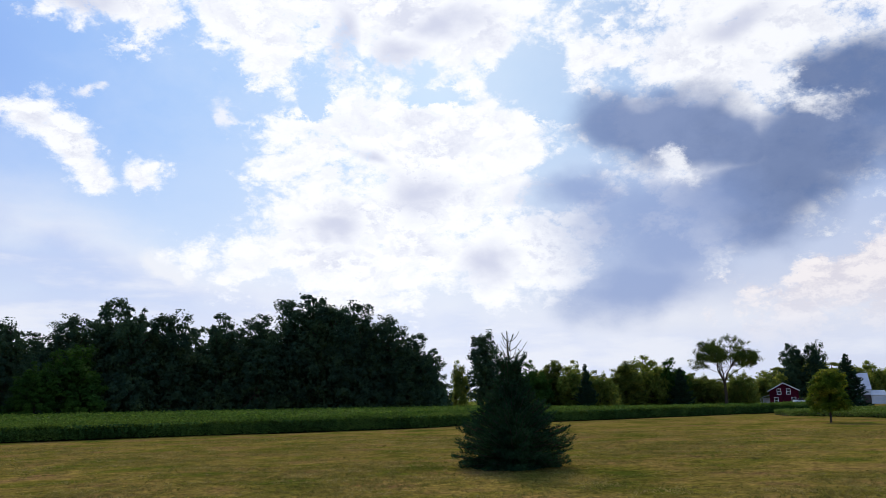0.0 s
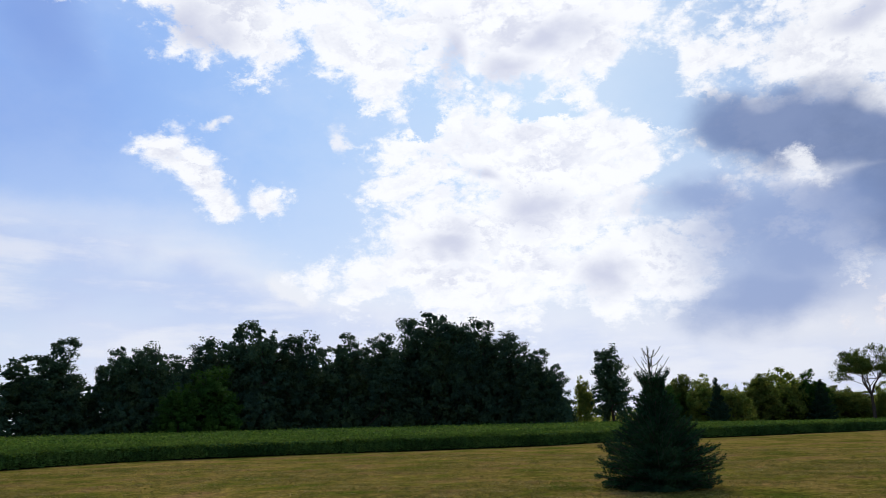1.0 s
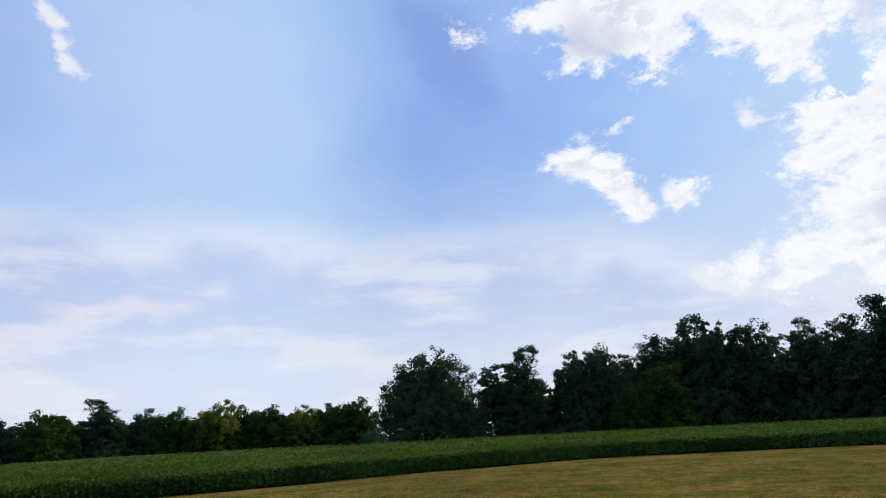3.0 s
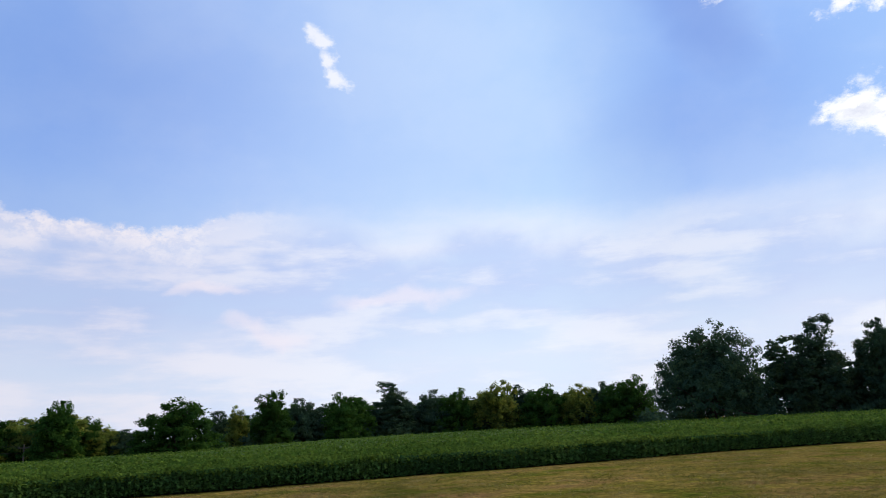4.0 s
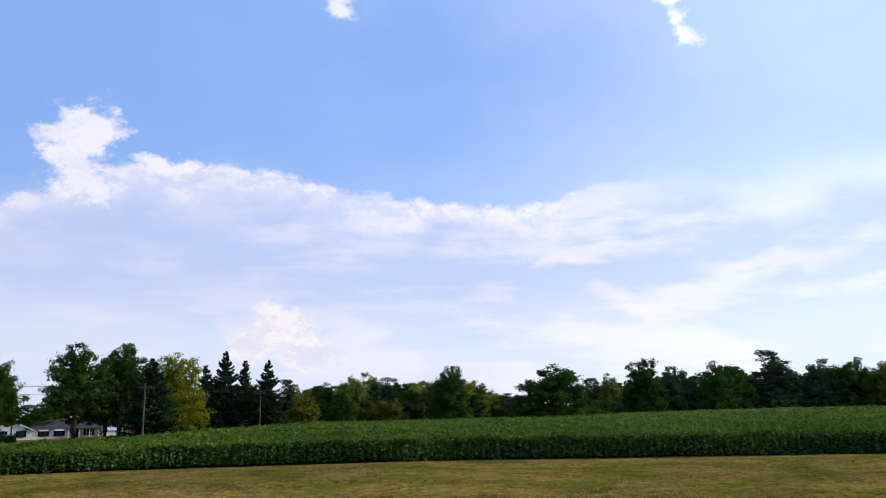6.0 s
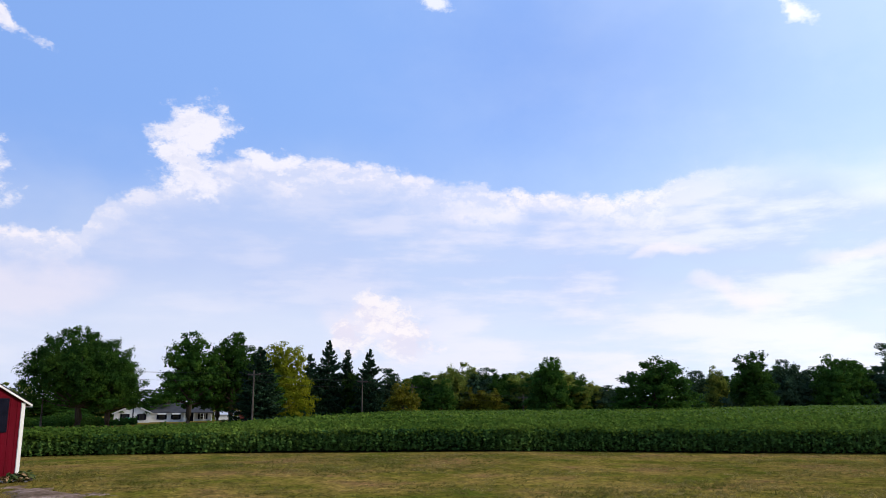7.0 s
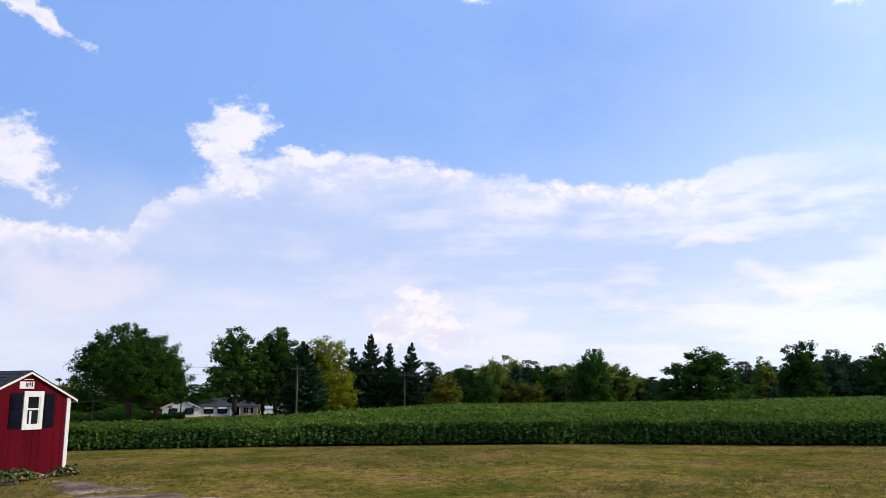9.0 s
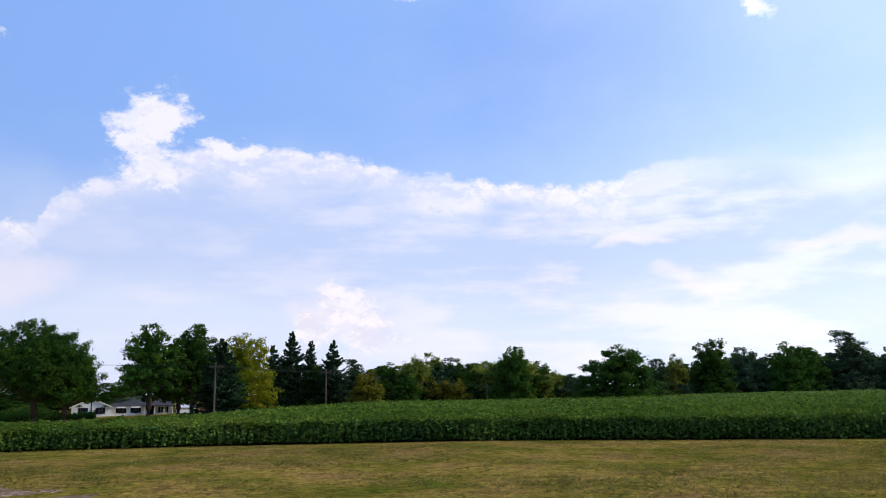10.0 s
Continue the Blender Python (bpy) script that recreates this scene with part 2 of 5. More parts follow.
colour = blend(low_dark * (1.0 - gap * 0.8), colour, (0.27, 0.37, 0.65))
front_edge = smooth(blob(-30.0, 7.2, 11.0, 4.4, 12) + (HEAP - 0.5) * 0.8 + PUFF * 1.4 + FINE * 0.4 + 0.3, 0.0, 0.4)
front = front_edge * smooth(EL, 2.0, 8.0) * 0.9
colour = blend(front, colour, blend(smooth(RELIEF + FINE * 0.2, 0.10, -0.14) * 0.8, (0.99, 0.94, 0.96), (0.72, 0.70, 0.80)))
dim = wt.nodes.new("ShaderNodeMix")                # brightness falls off away from the sun
dim.data_type, dim.blend_type = "RGBA", "MULTIPLY"
dim.inputs["Factor"].default_value = 1.0
wt.links.new(colour, dim.inputs[6])
wt.links.new(ramp_of(AZ, -60, 150, [(-60, 0.9), (-20, 0.95), (0, 1.0), (32, 0.97), (42, 0.95), (52, 1.0), (66, 0.97), (82, 0.88), (100, 0.85), (150, 0.80)]), dim.inputs[7])
colour = dim.outputs[2]

back = wt.nodes.new("ShaderNodeBackground")
wt.links.new(colour, back.inputs["Color"])
back.inputs["Strength"].default_value = 1.0
world_out = wt.nodes.new("ShaderNodeOutputWorld")
wt.links.new(back.outputs[0], world_out.inputs["Surface"])

sun_lamp = bpy.data.lights.new("sun", "SUN")
sun_lamp.energy, sun_lamp.angle, sun_lamp.color = 2.4, radians(12), (1.0, 0.88, 0.70)
sun = new("sun", sun_lamp)
sun_way = Vector((-math.sin(radians(SUN_AZ)) * math.cos(radians(SUN_EL)), math.cos(radians(SUN_AZ)) * math.cos(radians(SUN_EL)), math.sin(radians(SUN_EL))))
sun.matrix_world = look(sun_way * 100, (0, 0, 0))


# ---------------------------------------------------------------- materials
def material(name, colours, rough=0.8, scale=3.0, detail=6, bump=0.3, bump_scale=None, metal=0.0, random=0.0, island=0.0,
             translucent=0.0, stretch=(1, 1, 1), specular=0.3, stain=None):
    """Two or three colours mixed by noise at two scales, with fine relief; random and island vary the brightness by object and by piece."""
    m = bpy.data.materials.new(name)
    m.use_nodes = True
    t = m.node_tree
    t.nodes.clear()
    out, bsdf = t.nodes.new("ShaderNodeOutputMaterial"), t.nodes.new("ShaderNodeBsdfPrincipled")
    tc, mp = t.nodes.new("ShaderNodeTexCoord"), t.nodes.new("ShaderNodeMapping")
    t.links.new(tc.outputs["Object"], mp.inputs["Vector"])
    mp.inputs["Scale"].default_value = stretch
    big, small = t.nodes.new("ShaderNodeTexNoise"), t.nodes.new("ShaderNodeTexNoise")
    for n, s, d in ((big, scale, detail), (small, scale * 9, 4)):
        t.links.new(mp.outputs[0], n.inputs["Vector"])
        n.inputs["Scale"].default_value, n.inputs["Detail"].default_value = s, d
    ad = t.nodes.new("ShaderNodeMath")
    ad.operation = "MULTIPLY_ADD"
    t.links.new(small.outputs["Fac"], ad.inputs[0])
    ad.inputs[1].default_value = 0.45
    t.links.new(big.outputs["Fac"], ad.inputs[2])
    rp = t.nodes.new("ShaderNodeValToRGB")
    t.links.new(ad.outputs[0], rp.inputs[0])
    e = rp.color_ramp.elements
    while len(e) < len(colours):
        e.new(0.5)
    for i, (st, c) in enumerate(zip(e, colours)):
        st.position, st.color = 0.55 + 0.36 * i / max(1, len(colours) - 1), (*c, 1)
    col = rp.outputs[0]
    if stain:
        sc, amount, scol = stain
        sn = t.nodes.new("ShaderNodeTexNoise")
        t.links.new(tc.outputs["Object"], sn.inputs["Vector"])
        sn.inputs["Scale"].default_value, sn.inputs["Detail"].default_value = sc, 5
        mr = t.nodes.new("ShaderNodeMapRange")
        t.links.new(sn.outputs["Fac"], mr.inputs["Value"])
        mr.inputs["From Min"].default_value, mr.inputs["From Max"].default_value = 0.45, 0.65
        mr.inputs["To Max"].default_value = amount
        mx = t.nodes.new("ShaderNodeMix")
        mx.data_type = "RGBA"
        t.links.new(mr.outputs[0], mx.inputs["Factor"])
        t.links.new(col, mx.inputs[6])
        mx.inputs[7].default_value = (*scol, 1)
        col = mx.outputs[2]
    for amount, node, key in ((random, "ShaderNodeObjectInfo", "Random"), (island, "ShaderNodeNewGeometry", "Random Per Island")):
        if amount:
            src, mr, mx = t.nodes.new(node), t.nodes.new("ShaderNodeMapRange"), t.nodes.new("ShaderNodeMix")
            t.links.new(src.outputs[key], mr.inputs["Value"])
            mr.inputs["To Min"].default_value, mr.inputs["To Max"].default_value = 1 - amount, 1 + amount
            mx.data_type, mx.blend_type = "RGBA", "MULTIPLY"
            mx.inputs["Factor"].default_value = 1
            t.links.new(col, mx.inputs[6])
            t.links.new(mr.outputs[0], mx.inputs[7])
            col = mx.outputs[2]
    t.links.new(col, bsdf.inputs["Base Color"])
    bsdf.inputs["Roughness"].default_value, bsdf.inputs["Metallic"].default_value = rough, metal
    bsdf.inputs["Specular IOR Level"].default_value = specular
    if bump:
        b, n = t.nodes.new("ShaderNodeBump"), t.nodes.new("ShaderNodeTexNoise")
        t.links.new(mp.outputs[0], n.inputs["Vector"])
        n.inputs["Scale"].default_value, n.inputs["Detail"].default_value = bump_scale or scale * 6, 6
        b.inputs["Strength"].default_value, b.inputs["Distance"].default_value = bump, 0.02
        t.links.new(n.outputs["Fac"], b.inputs["Height"])
        t.links.new(b.outputs[0], bsdf.inputs["Normal"])
    shader = bsdf.outputs[0]
    if translucent:
        tr, mx = t.nodes.new("ShaderNodeBsdfTranslucent"), t.nodes.new("ShaderNodeMixShader")
        t.links.new(col, tr.inputs["Color"])
        mx.inputs[0].default_value = translucent
        t.links.new(shader, mx.inputs[1])
        t.links.new(tr.outputs[0], mx.inputs[2])
        shader = mx.outputs[0]
    t.links.new(shader, out.inputs["Surface"])
    return m


def lawn_material():
    """Mown grass: patches of green, straw and bare brown, broken up by clumps and by fine stubble."""
    m = bpy.data.materials.new("mown_lawn")
    m.use_nodes = True
    t = m.node_tree
    bsdf = t.nodes["Principled BSDF"]
    tc = t.nodes.new("ShaderNodeTexCoord")

    def layer(scale, detail, rough, lo, hi, stops):
        n, mr, rp = t.nodes.new("ShaderNodeTexNoise"), t.nodes.new("ShaderNodeMapRange"), t.nodes.new("ShaderNodeValToRGB")
        t.links.new(tc.outputs["Object"], n.inputs["Vector"])
        n.inputs["Scale"].default_value, n.inputs["Detail"].default_value, n.inputs["Roughness"].default_value = scale, detail, rough
        t.links.new(n.outputs["Fac"], mr.inputs["Value"])
        mr.inputs["From Min"].default_value, mr.inputs["From Max"].default_value = lo, hi
        t.links.new(mr.outputs[0], rp.inputs[0])
        e = rp.color_ramp.elements
        while len(e) < len(stops):
            e.new(0.5)
        for q, (st, c) in enumerate(zip(e, stops)):
            st.position, st.color = q / (len(stops) - 1), (*c, 1)
        return n, rp.outputs[0]

    _, col = layer(0.42, 7, 0.62, 0.34, 0.66, [(0.086, 0.106, 0.018), (0.150, 0.132, 0.028), (0.225, 0.165, 0.050), (0.215, 0.135, 0.062)])
    for scale, detail, lo, hi, dark, light in ((0.11, 5, 0.36, 0.64, 0.80, 1.20), (2.6, 9, 0.36, 0.64, 0.62, 1.32), (26.0, 5, 0.34, 0.66, 0.60, 1.40), (9.0, 6, 0.34, 0.66, 0.55, 1.42)):
        n, mul = layer(scale, detail, 0.68, lo, hi, [(dark,) * 3, (light, light * 0.98, light * 0.9)])
        mx = t.nodes.new("ShaderNodeMix")
        mx.data_type, mx.blend_type = "RGBA", "MULTIPLY"
        mx.inputs["Factor"].default_value = 1
        t.links.new(col, mx.inputs[6])
        t.links.new(mul, mx.inputs[7])
        col = mx.outputs[2]
    bump_node = t.nodes.new("ShaderNodeBump")
    bump_node.inputs["Strength"].default_value, bump_node.inputs["Distance"].default_value = 0.8, 0.03
    t.links.new(n.outputs["Fac"], bump_node.inputs["Height"])
    t.links.new(bump_node.outputs[0], bsdf.inputs["Normal"])
    t.links.new(col, bsdf.inputs["Base Color"])
    bsdf.inputs["Roughness"].default_value, bsdf.inputs["Specular IOR Level"].default_value = 1.0, 0.0
    return m


LAWN = lawn_material()
BLADE = material("grass_blade", [(0.125, 0.130, 0.024), (0.215, 0.180, 0.050), (0.34, 0.265, 0.098)], 0.9, 0.9, 6, 0, island=0.4, translucent=0.55, specular=0.02)
# one bean leaf in two tones: shaded for the face, lit for the top
BEAN_SHADED = material("bean_leaf_shaded", [(0.034, 0.080, 0.020), (0.060, 0.122, 0.026), (0.105, 0.180, 0.036)], 0.75, 0.25, 4, 0, island=0.5, translucent=0.22, specular=0.03)
BEAN_TOP_LIT = material("bean_top_leaf_lit", [(0.057, 0.110, 0.016), (0.091, 0.153, 0.022), (0.132, 0.194, 0.030)], 0.8, 0.15, 4, 0, island=0.38, translucent=0.42, specular=0.02)
LOW_CROP = material("low_crop_leaf", [(0.07, 0.115, 0.016), (0.11, 0.16, 0.022), (0.15, 0.20, 0.032)], 0.75, 0.2, 4, 0, island=0.35, translucent=0.25, specular=0.03)
# near-black colour that paints the shade between the front leaves
SKIRT_SHADE = material("skirt_shade", [(0.008, 0.012, 0.004), (0.02, 0.028, 0.008)], 0.95, 6, 5, 0.8)
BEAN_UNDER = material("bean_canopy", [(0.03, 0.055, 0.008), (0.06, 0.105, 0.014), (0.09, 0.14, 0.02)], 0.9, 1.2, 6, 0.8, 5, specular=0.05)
LEAF = material("tree_leaf", [(0.027, 0.058, 0.035), (0.045, 0.086, 0.044), (0.072, 0.114, 0.044)], 0.7, 0.5, 4, 0, random=0.16, island=0.22, translucent=0.24, specular=0.02)
LEAF_FRESH = material("fresh_leaf", [(0.023, 0.066, 0.013), (0.039, 0.098, 0.015), (0.068, 0.134, 0.018)], 0.7, 0.4, 4, 0, random=0.2, island=0.25, translucent=0.36, specular=0.03)
LEAF_GOLD = material("golden_leaf", [(0.10, 0.125, 0.010), (0.18, 0.18, 0.014), (0.25, 0.215, 0.02)], 0.6, 0.8, 4, 0, random=0.2, island=0.4, translucent=0.45, specular=0.1)
LEAF_OLIVE = material("olive_leaf", [(0.115, 0.165, 0.034), (0.175, 0.22, 0.044), (0.28, 0.28, 0.05)], 0.6, 0.8, 4, 0, random=0.3, island=0.4, translucent=0.72, specular=0.05)
LEAF_FARM_GOLD = material("golden_green_leaf", [(0.13, 0.175, 0.010), (0.21, 0.24, 0.014), (0.32, 0.32, 0.025)], 0.7, 0.5, 4, 0, island=0.3, translucent=0.55, specular=0.05)
LEAF_ELM = material("elm_leaf", [(0.05, 0.085, 0.018), (0.08, 0.115, 0.022), (0.13, 0.15, 0.03)], 0.7, 0.5, 4, 0, island=0.3, translucent=0.4, specular=0.02)
LEAF_MAPLE = material("maple_leaf", [(0.075, 0.135, 0.014), (0.125, 0.185, 0.018), (0.30, 0.28, 0.028)], 0.6, 1.2, 4, 0, island=0.4, translucent=0.62, specular=0.04)
NEEDLE = material("needle", [(0.013, 0.036, 0.020), (0.022, 0.054, 0.027), (0.036, 0.076, 0.034)], 0.65, 1.2, 4, 0, random=0.2, island=0.4, translucent=0.1, specular=0.05)
SPRUCE = material("spruce_needle", [(0.013, 0.040, 0.019), (0.023, 0.060, 0.026), (0.044, 0.090, 0.034)], 0.85, 1.6, 4, 0, island=0.5, translucent=0.2, specular=0.0)
BARK = material("bark", [(0.035, 0.028, 0.02), (0.07, 0.055, 0.04)], 0.95, 4, 6, 0.8, stretch=(1, 1, 0.2))
RED = material("red_paint", [(0.074, 0.001, 0.005), (0.096, 0.0015, 0.008), (0.112, 0.002, 0.010)], 0.6, 2.0, 6, 0.35, 30, random=0.10, stretch=(3, 3, 0.35), specular=0.06, stain=(1.3, 0.35, (0.10, 0.003, 0.010)))
WHITE = material("white_paint", [(0.72, 0.72, 0.71), (0.82, 0.82, 0.81)], 0.55, 3, 5, 0.2, stain=(2.0, 0.3, (0.55, 0.53, 0.48)))
SIDING = material("white_siding", [(0.66, 0.67, 0.68), (0.78, 0.79, 0.80)], 0.6, 0.6, 5, 0.1)
NAVY = material("dark_shutter", [(0.003, 0.0035, 0.010), (0.007, 0.008, 0.018)], 0.7, 4, 4, 0.1, specular=0.06)
SHINGLE = material("asphalt_shingle", [(0.018, 0.018, 0.022), (0.035, 0.035, 0.042), (0.055, 0.055, 0.062)], 0.9, 6, 6, 0.6, 60, random=0.2)
ROOF_GREY = material("grey_roof", [(0.03, 0.032, 0.038), (0.055, 0.058, 0.068)], 0.85, 1, 5, 0.3)
ROOF_TIN = material("tin_roof", [(0.45, 0.47, 0.52), (0.58, 0.6, 0.64)], 0.45, 0.5, 4, 0.1)
BARN_RED = material("barn_red", [(0.060, 0.006, 0.016), (0.095, 0.010, 0.022)], 0.8, 0.6, 5, 0.2, specular=0.05)
CART_RED = material("faded_red_paint", [(0.28, 0.055, 0.03), (0.38, 0.085, 0.05)], 0.6, 3, 5, 0.2)
GLASS = material("dark_glass", [(0.010, 0.012, 0.016), (0.02, 0.024, 0.03)], 0.08, 1, 2, 0, specular=0.6)
WOOD = material("weathered_wood", [(0.06, 0.05, 0.04), (0.12, 0.10, 0.085)], 0.9, 2, 6, 0.5, stretch=(4, 4, 0.4))
DIRT = material("damp_dirt", [(0.095, 0.064, 0.038), (0.22, 0.148, 0.105), (0.48, 0.35, 0.295)], 0.95, 1.3, 9, 1.0, 14, specular=0.02, stain=(0.9, 0.75, (0.075, 0.058, 0.036)))
WATER = material("puddle_water", [(0.075, 0.058, 0.032), (0.115, 0.090, 0.054)], 0.3, 2, 3, 0.3, specular=0.04)
STONE = material("field_stone", [(0.05, 0.048, 0.044), (0.15, 0.14, 0.13)], 0.9, 5, 6, 0.6)
HOSTA = material("hosta_leaf", [(0.03, 0.06, 0.012), (0.055, 0.095, 0.018), (0.11, 0.13, 0.032)], 0.7, 4, 4, 0, island=0.4, translucent=0.3)
DRY = material("dry_leaf", [(0.22, 0.13, 0.06), (0.36, 0.25, 0.13)], 0.9, 4, 4, 0, island=0.4)
CABLE = material("cable", [(0.01, 0.01, 0.012), (0.02, 0.02, 0.022)], 0.7, 2, 2, 0)
GREEN_BOARD = material("green_board", [(0.02, 0.20, 0.13), (0.03, 0.26, 0.17)], 0.6, 1, 3, 0.1)
BRUSH = material("brush_floor", [(0.012, 0.02, 0.008), (0.03, 0.045, 0.014)], 0.95, 0.6, 5, 0.8)


# ---------------------------------------------------------------- helpers
def smoothstep(a, b, x):
    t = np.clip((x - a) / (b - a), 0, 1)
    return t * t * (3 - 2 * t)


def ground_z(x, y):
    """The land rises a little towards the woods and falls away past the field's southern edge."""
    s = -0.866 * np.asarray(x, float) + 0.5 * np.asarray(y, float)
    z = 0.008 * np.clip(s - 32, 0, 140) * smoothstep(-5, 60, np.asarray(y, float))
    x, y = np.asarray(x, float), np.asarray(y, float)
    z = z - np.clip(0.03 * (-9 - y), 0, 1.6) * smoothstep(-20, -60, x)
    east = smoothstep(0.0, 0.2, x / np.maximum(y, 1.0)) * smoothstep(0.0, 20.0, y)
    return z - east * np.interp(np.hypot(x, y), [62, 110, 205, 420], [0, 0.4, 1.3, 2.0])


def mesh_from(name, verts, faces, mat):
    """A mesh of polygons that all have the same number of corners, from arrays."""
    verts, faces = np.asarray(verts, np.float32).reshape(-1, 3), np.asarray(faces, np.int32)
    me = bpy.data.meshes.new(name)
    n, k = faces.shape
    me.vertices.add(len(verts))
    me.vertices.foreach_set("co", verts.ravel())
    me.loops.add(n * k)
    me.loops.foreach_set("vertex_index", faces.ravel())
    me.polygons.add(n)
    me.polygons.foreach_set("loop_start", np.arange(0, n * k, k, dtype=np.int32))
    me.polygons.foreach_set("loop_total", np.full(n, k, np.int32))
    me.update(calc_edges=True)
    me.materials.append(mat)
    return me


def leaf_mesh(name, centre, normal, size, aspect, rng, mat, along=None, tri=False):
    """Kite-shaped leaves, each bent along its middle, at the given centres and normals."""
    n = len(centre)
    normal = normal / (np.linalg.norm(normal, axis=1, keepdims=True) + 1e-9)
    a = rng.normal(size=(n, 3)) if along is None else along
    a = a - (a * normal).sum(1, keepdims=True) * normal
    a /= np.linalg.norm(a, axis=1, keepdims=True) + 1e-9
    b = np.cross(normal, a)
    s = np.broadcast_to(np.asarray(size, float), (n,))[:, None]
    w = s * aspect * rng.uniform(0.75, 1.25, (n, 1))
    bend = normal * s * rng.uniform(-0.12, 0.3, (n, 1))
    shift = rng.uniform(-0.15, 0.1, (n, 1)) * s
    if tri:
        tris = np.stack([centre - a * s * 0.5 - b * w * 0.3, centre + a * shift * 2 + b * w * 0.7, centre + a * s * 0.6 + bend], 1)
        return mesh_from(name, tris, np.arange(n * 3).reshape(n, 3), mat)
    quad = np.stack([centre - a * s * 0.5, centre + a * shift - b * w * 0.5 + bend, centre + a * s * 0.5, centre + a * shift + b * w * 0.5 + bend], 1)
    return mesh_from(name, quad, np.arange(n * 4).reshape(n, 4), mat)


def part(name, bm, mat, parent=None, label=""):
    """Links a bmesh, or a ready mesh, as one object under a thing or a part."""
    if isinstance(bm, bmesh.types.BMesh):
        me = bpy.data.meshes.new(name)
        bm.to_mesh(me)
        bm.free()
        me.materials.append(mat)
    else:
        me = bm
    ob = new(name, me)
    if parent:
        ob.parent = parent
    return tagged(ob, label)


def thing(name, label, category, m=None, group="", kind=""):
    ob = new(name)
    ob.empty_display_size = 0.2
    if m is not None:
        ob.matrix_world = m
    return tagged(ob, label, category, group, kind)


def box(x0, x1, y0, y1, z0, z1, bevel=0.0, bm=None):
    bm = bm or bmesh.new()
    v = bmesh.ops.create_cube(bm, size=1)["verts"]
    for p in v:
        p.co = Vector(((x0 + x1) / 2 + p.co.x * (x1 - x0), (y0 + y1) / 2 + p.co.y * (y1 - y0), (z0 + z1) / 2 + p.co.z * (z1 - z0)))
    if bevel:
        bmesh.ops.bevel(bm, geom=list({e for p in v for e in p.link_edges}), offset=bevel, segments=1, affect="EDGES")
    return bm


def prism(points, y0, y1, bm=None):
    """A slab between y0 and y1 whose outline is given in x and z."""
    bm = bm or bmesh.new()
    f, b = [bm.verts.new((x, y0, z)) for x, z in points], [bm.verts.new((x, y1, z)) for x, z in points]
    bm.faces.new(f)
    bm.faces.new(b[::-1])
    for i in range(len(points)):
        j = (i + 1) % len(points)
        bm.faces.new((f[j], f[i], b[i], b[j]))
    bmesh.ops.recalc_face_normals(bm, faces=bm.faces)
    return bm


def tube(bm, points, radii, sides=7):
    """A tapered limb through the points."""
    rings = []
    for i, p in enumerate(points):
        p = Vector(p)
        d = Vector(points[min(i + 1, len(points) - 1)]) - Vector(points[max(i - 1, 0)])
        q = d.to_track_quat("Z", "Y").to_matrix()
        rings.append([bm.verts.new(p + q @ Vector((math.cos(2 * math.pi * k / sides) * radii[i], math.sin(2 * math.pi * k / sides) * radii[i], 0))) for k in range(sides)])
    for r0, r1 in zip(rings, rings[1:]):
        for k in range(sides):
            bm.faces.new((r0[k], r0[(k + 1) % sides], r1[(k + 1) % sides], r1[k]))
    bm.faces.new(rings[0][::-1])
    bm.faces.new(rings[-1])
    return bm


# ---------------------------------------------------------------- ground
def polar_sheet(name, az, radii, z, mat, middle=(0.0, 0.0)):
    """A sheet over azimuths (degrees) and, for each, radii: arrays (len(az), k)."""
    a = np.radians(az)[:, None]
    x, y = middle[0] - np.sin(a) * radii, middle[1] + np.cos(a) * radii
    v = np.stack([x, y, z(x, y)], -1)
    n, k = radii.shape
    i, j = np.meshgrid(np.arange(n - 1), np.arange(k - 1), indexing="ij")
    f = np.stack([i * k + j, (i + 1) * k + j, (i + 1) * k + j + 1, i * k + j + 1], -1).reshape(-1, 4)
    return mesh_from(name, v.reshape(-1, 3), f, mat)


def lawn_z(x, y):
    return ground_z(x, y) + 0.03 * np.sin(x * 0.31 + 1.3 * np.sin(y * 0.17)) * np.sin(y * 0.27)


ring = np.concatenate([[0.01, 4, 8], np.geomspace(11, 4200, 90)])
az_all = np.linspace(-180, 180, 181)
ground = new("ground", polar_sheet("ground", az_all, np.tile(ring, (181, 1)), lawn_z, LAWN, (2.0, -6.0)))
tagged(ground, "dry mown lawn, brown and green, reaching the horizon", "ground", kind="structure")

# near edge of the bean field: azimuth from the start and radius
EDGE_AZ = [-30, -21.7, -19.9, -16.2, -12.3, 1.7, 11.8, 21.1, 29.2, 36, 43, 48.5, 58, 67, 76, 90, 100, 110, 118, 124]
EDGE_R = [96, 84.3, 78.6, 69.2, 63.4, 50.7, 47.9, 47.4, 46.4, 43.5, 40.2, 37.5, 34.3, 33.0, 32.4, 32.2, 32.5, 32.8, 33.2, 34]
FAR_AZ = [-30, -22, -18, -12, 0, 20, 45, 60, 75, 94, 97, 100, 103, 105, 107, 110, 113, 117, 119, 121, 124]
FAR_R = [97, 88, 110, 150, 112, 108, 112, 140, 130, 130, 106, 82, 64, 54, 47, 40.5, 37.4, 35.6, 35.0, 34.8, 34.6]


def edge_r(az):
    return np.interp(az, EDGE_AZ, EDGE_R)


def far_r(az):
    return np.maximum(np.interp(az, FAR_AZ, FAR_R), edge_r(az) + 1.1)


def vigour(x, y):
    """How tall the crop stands: lower where the field runs out to the south."""
    return 1 - 0.11 * smoothstep(99, 109, np.degrees(np.arctan2(-x, y)))


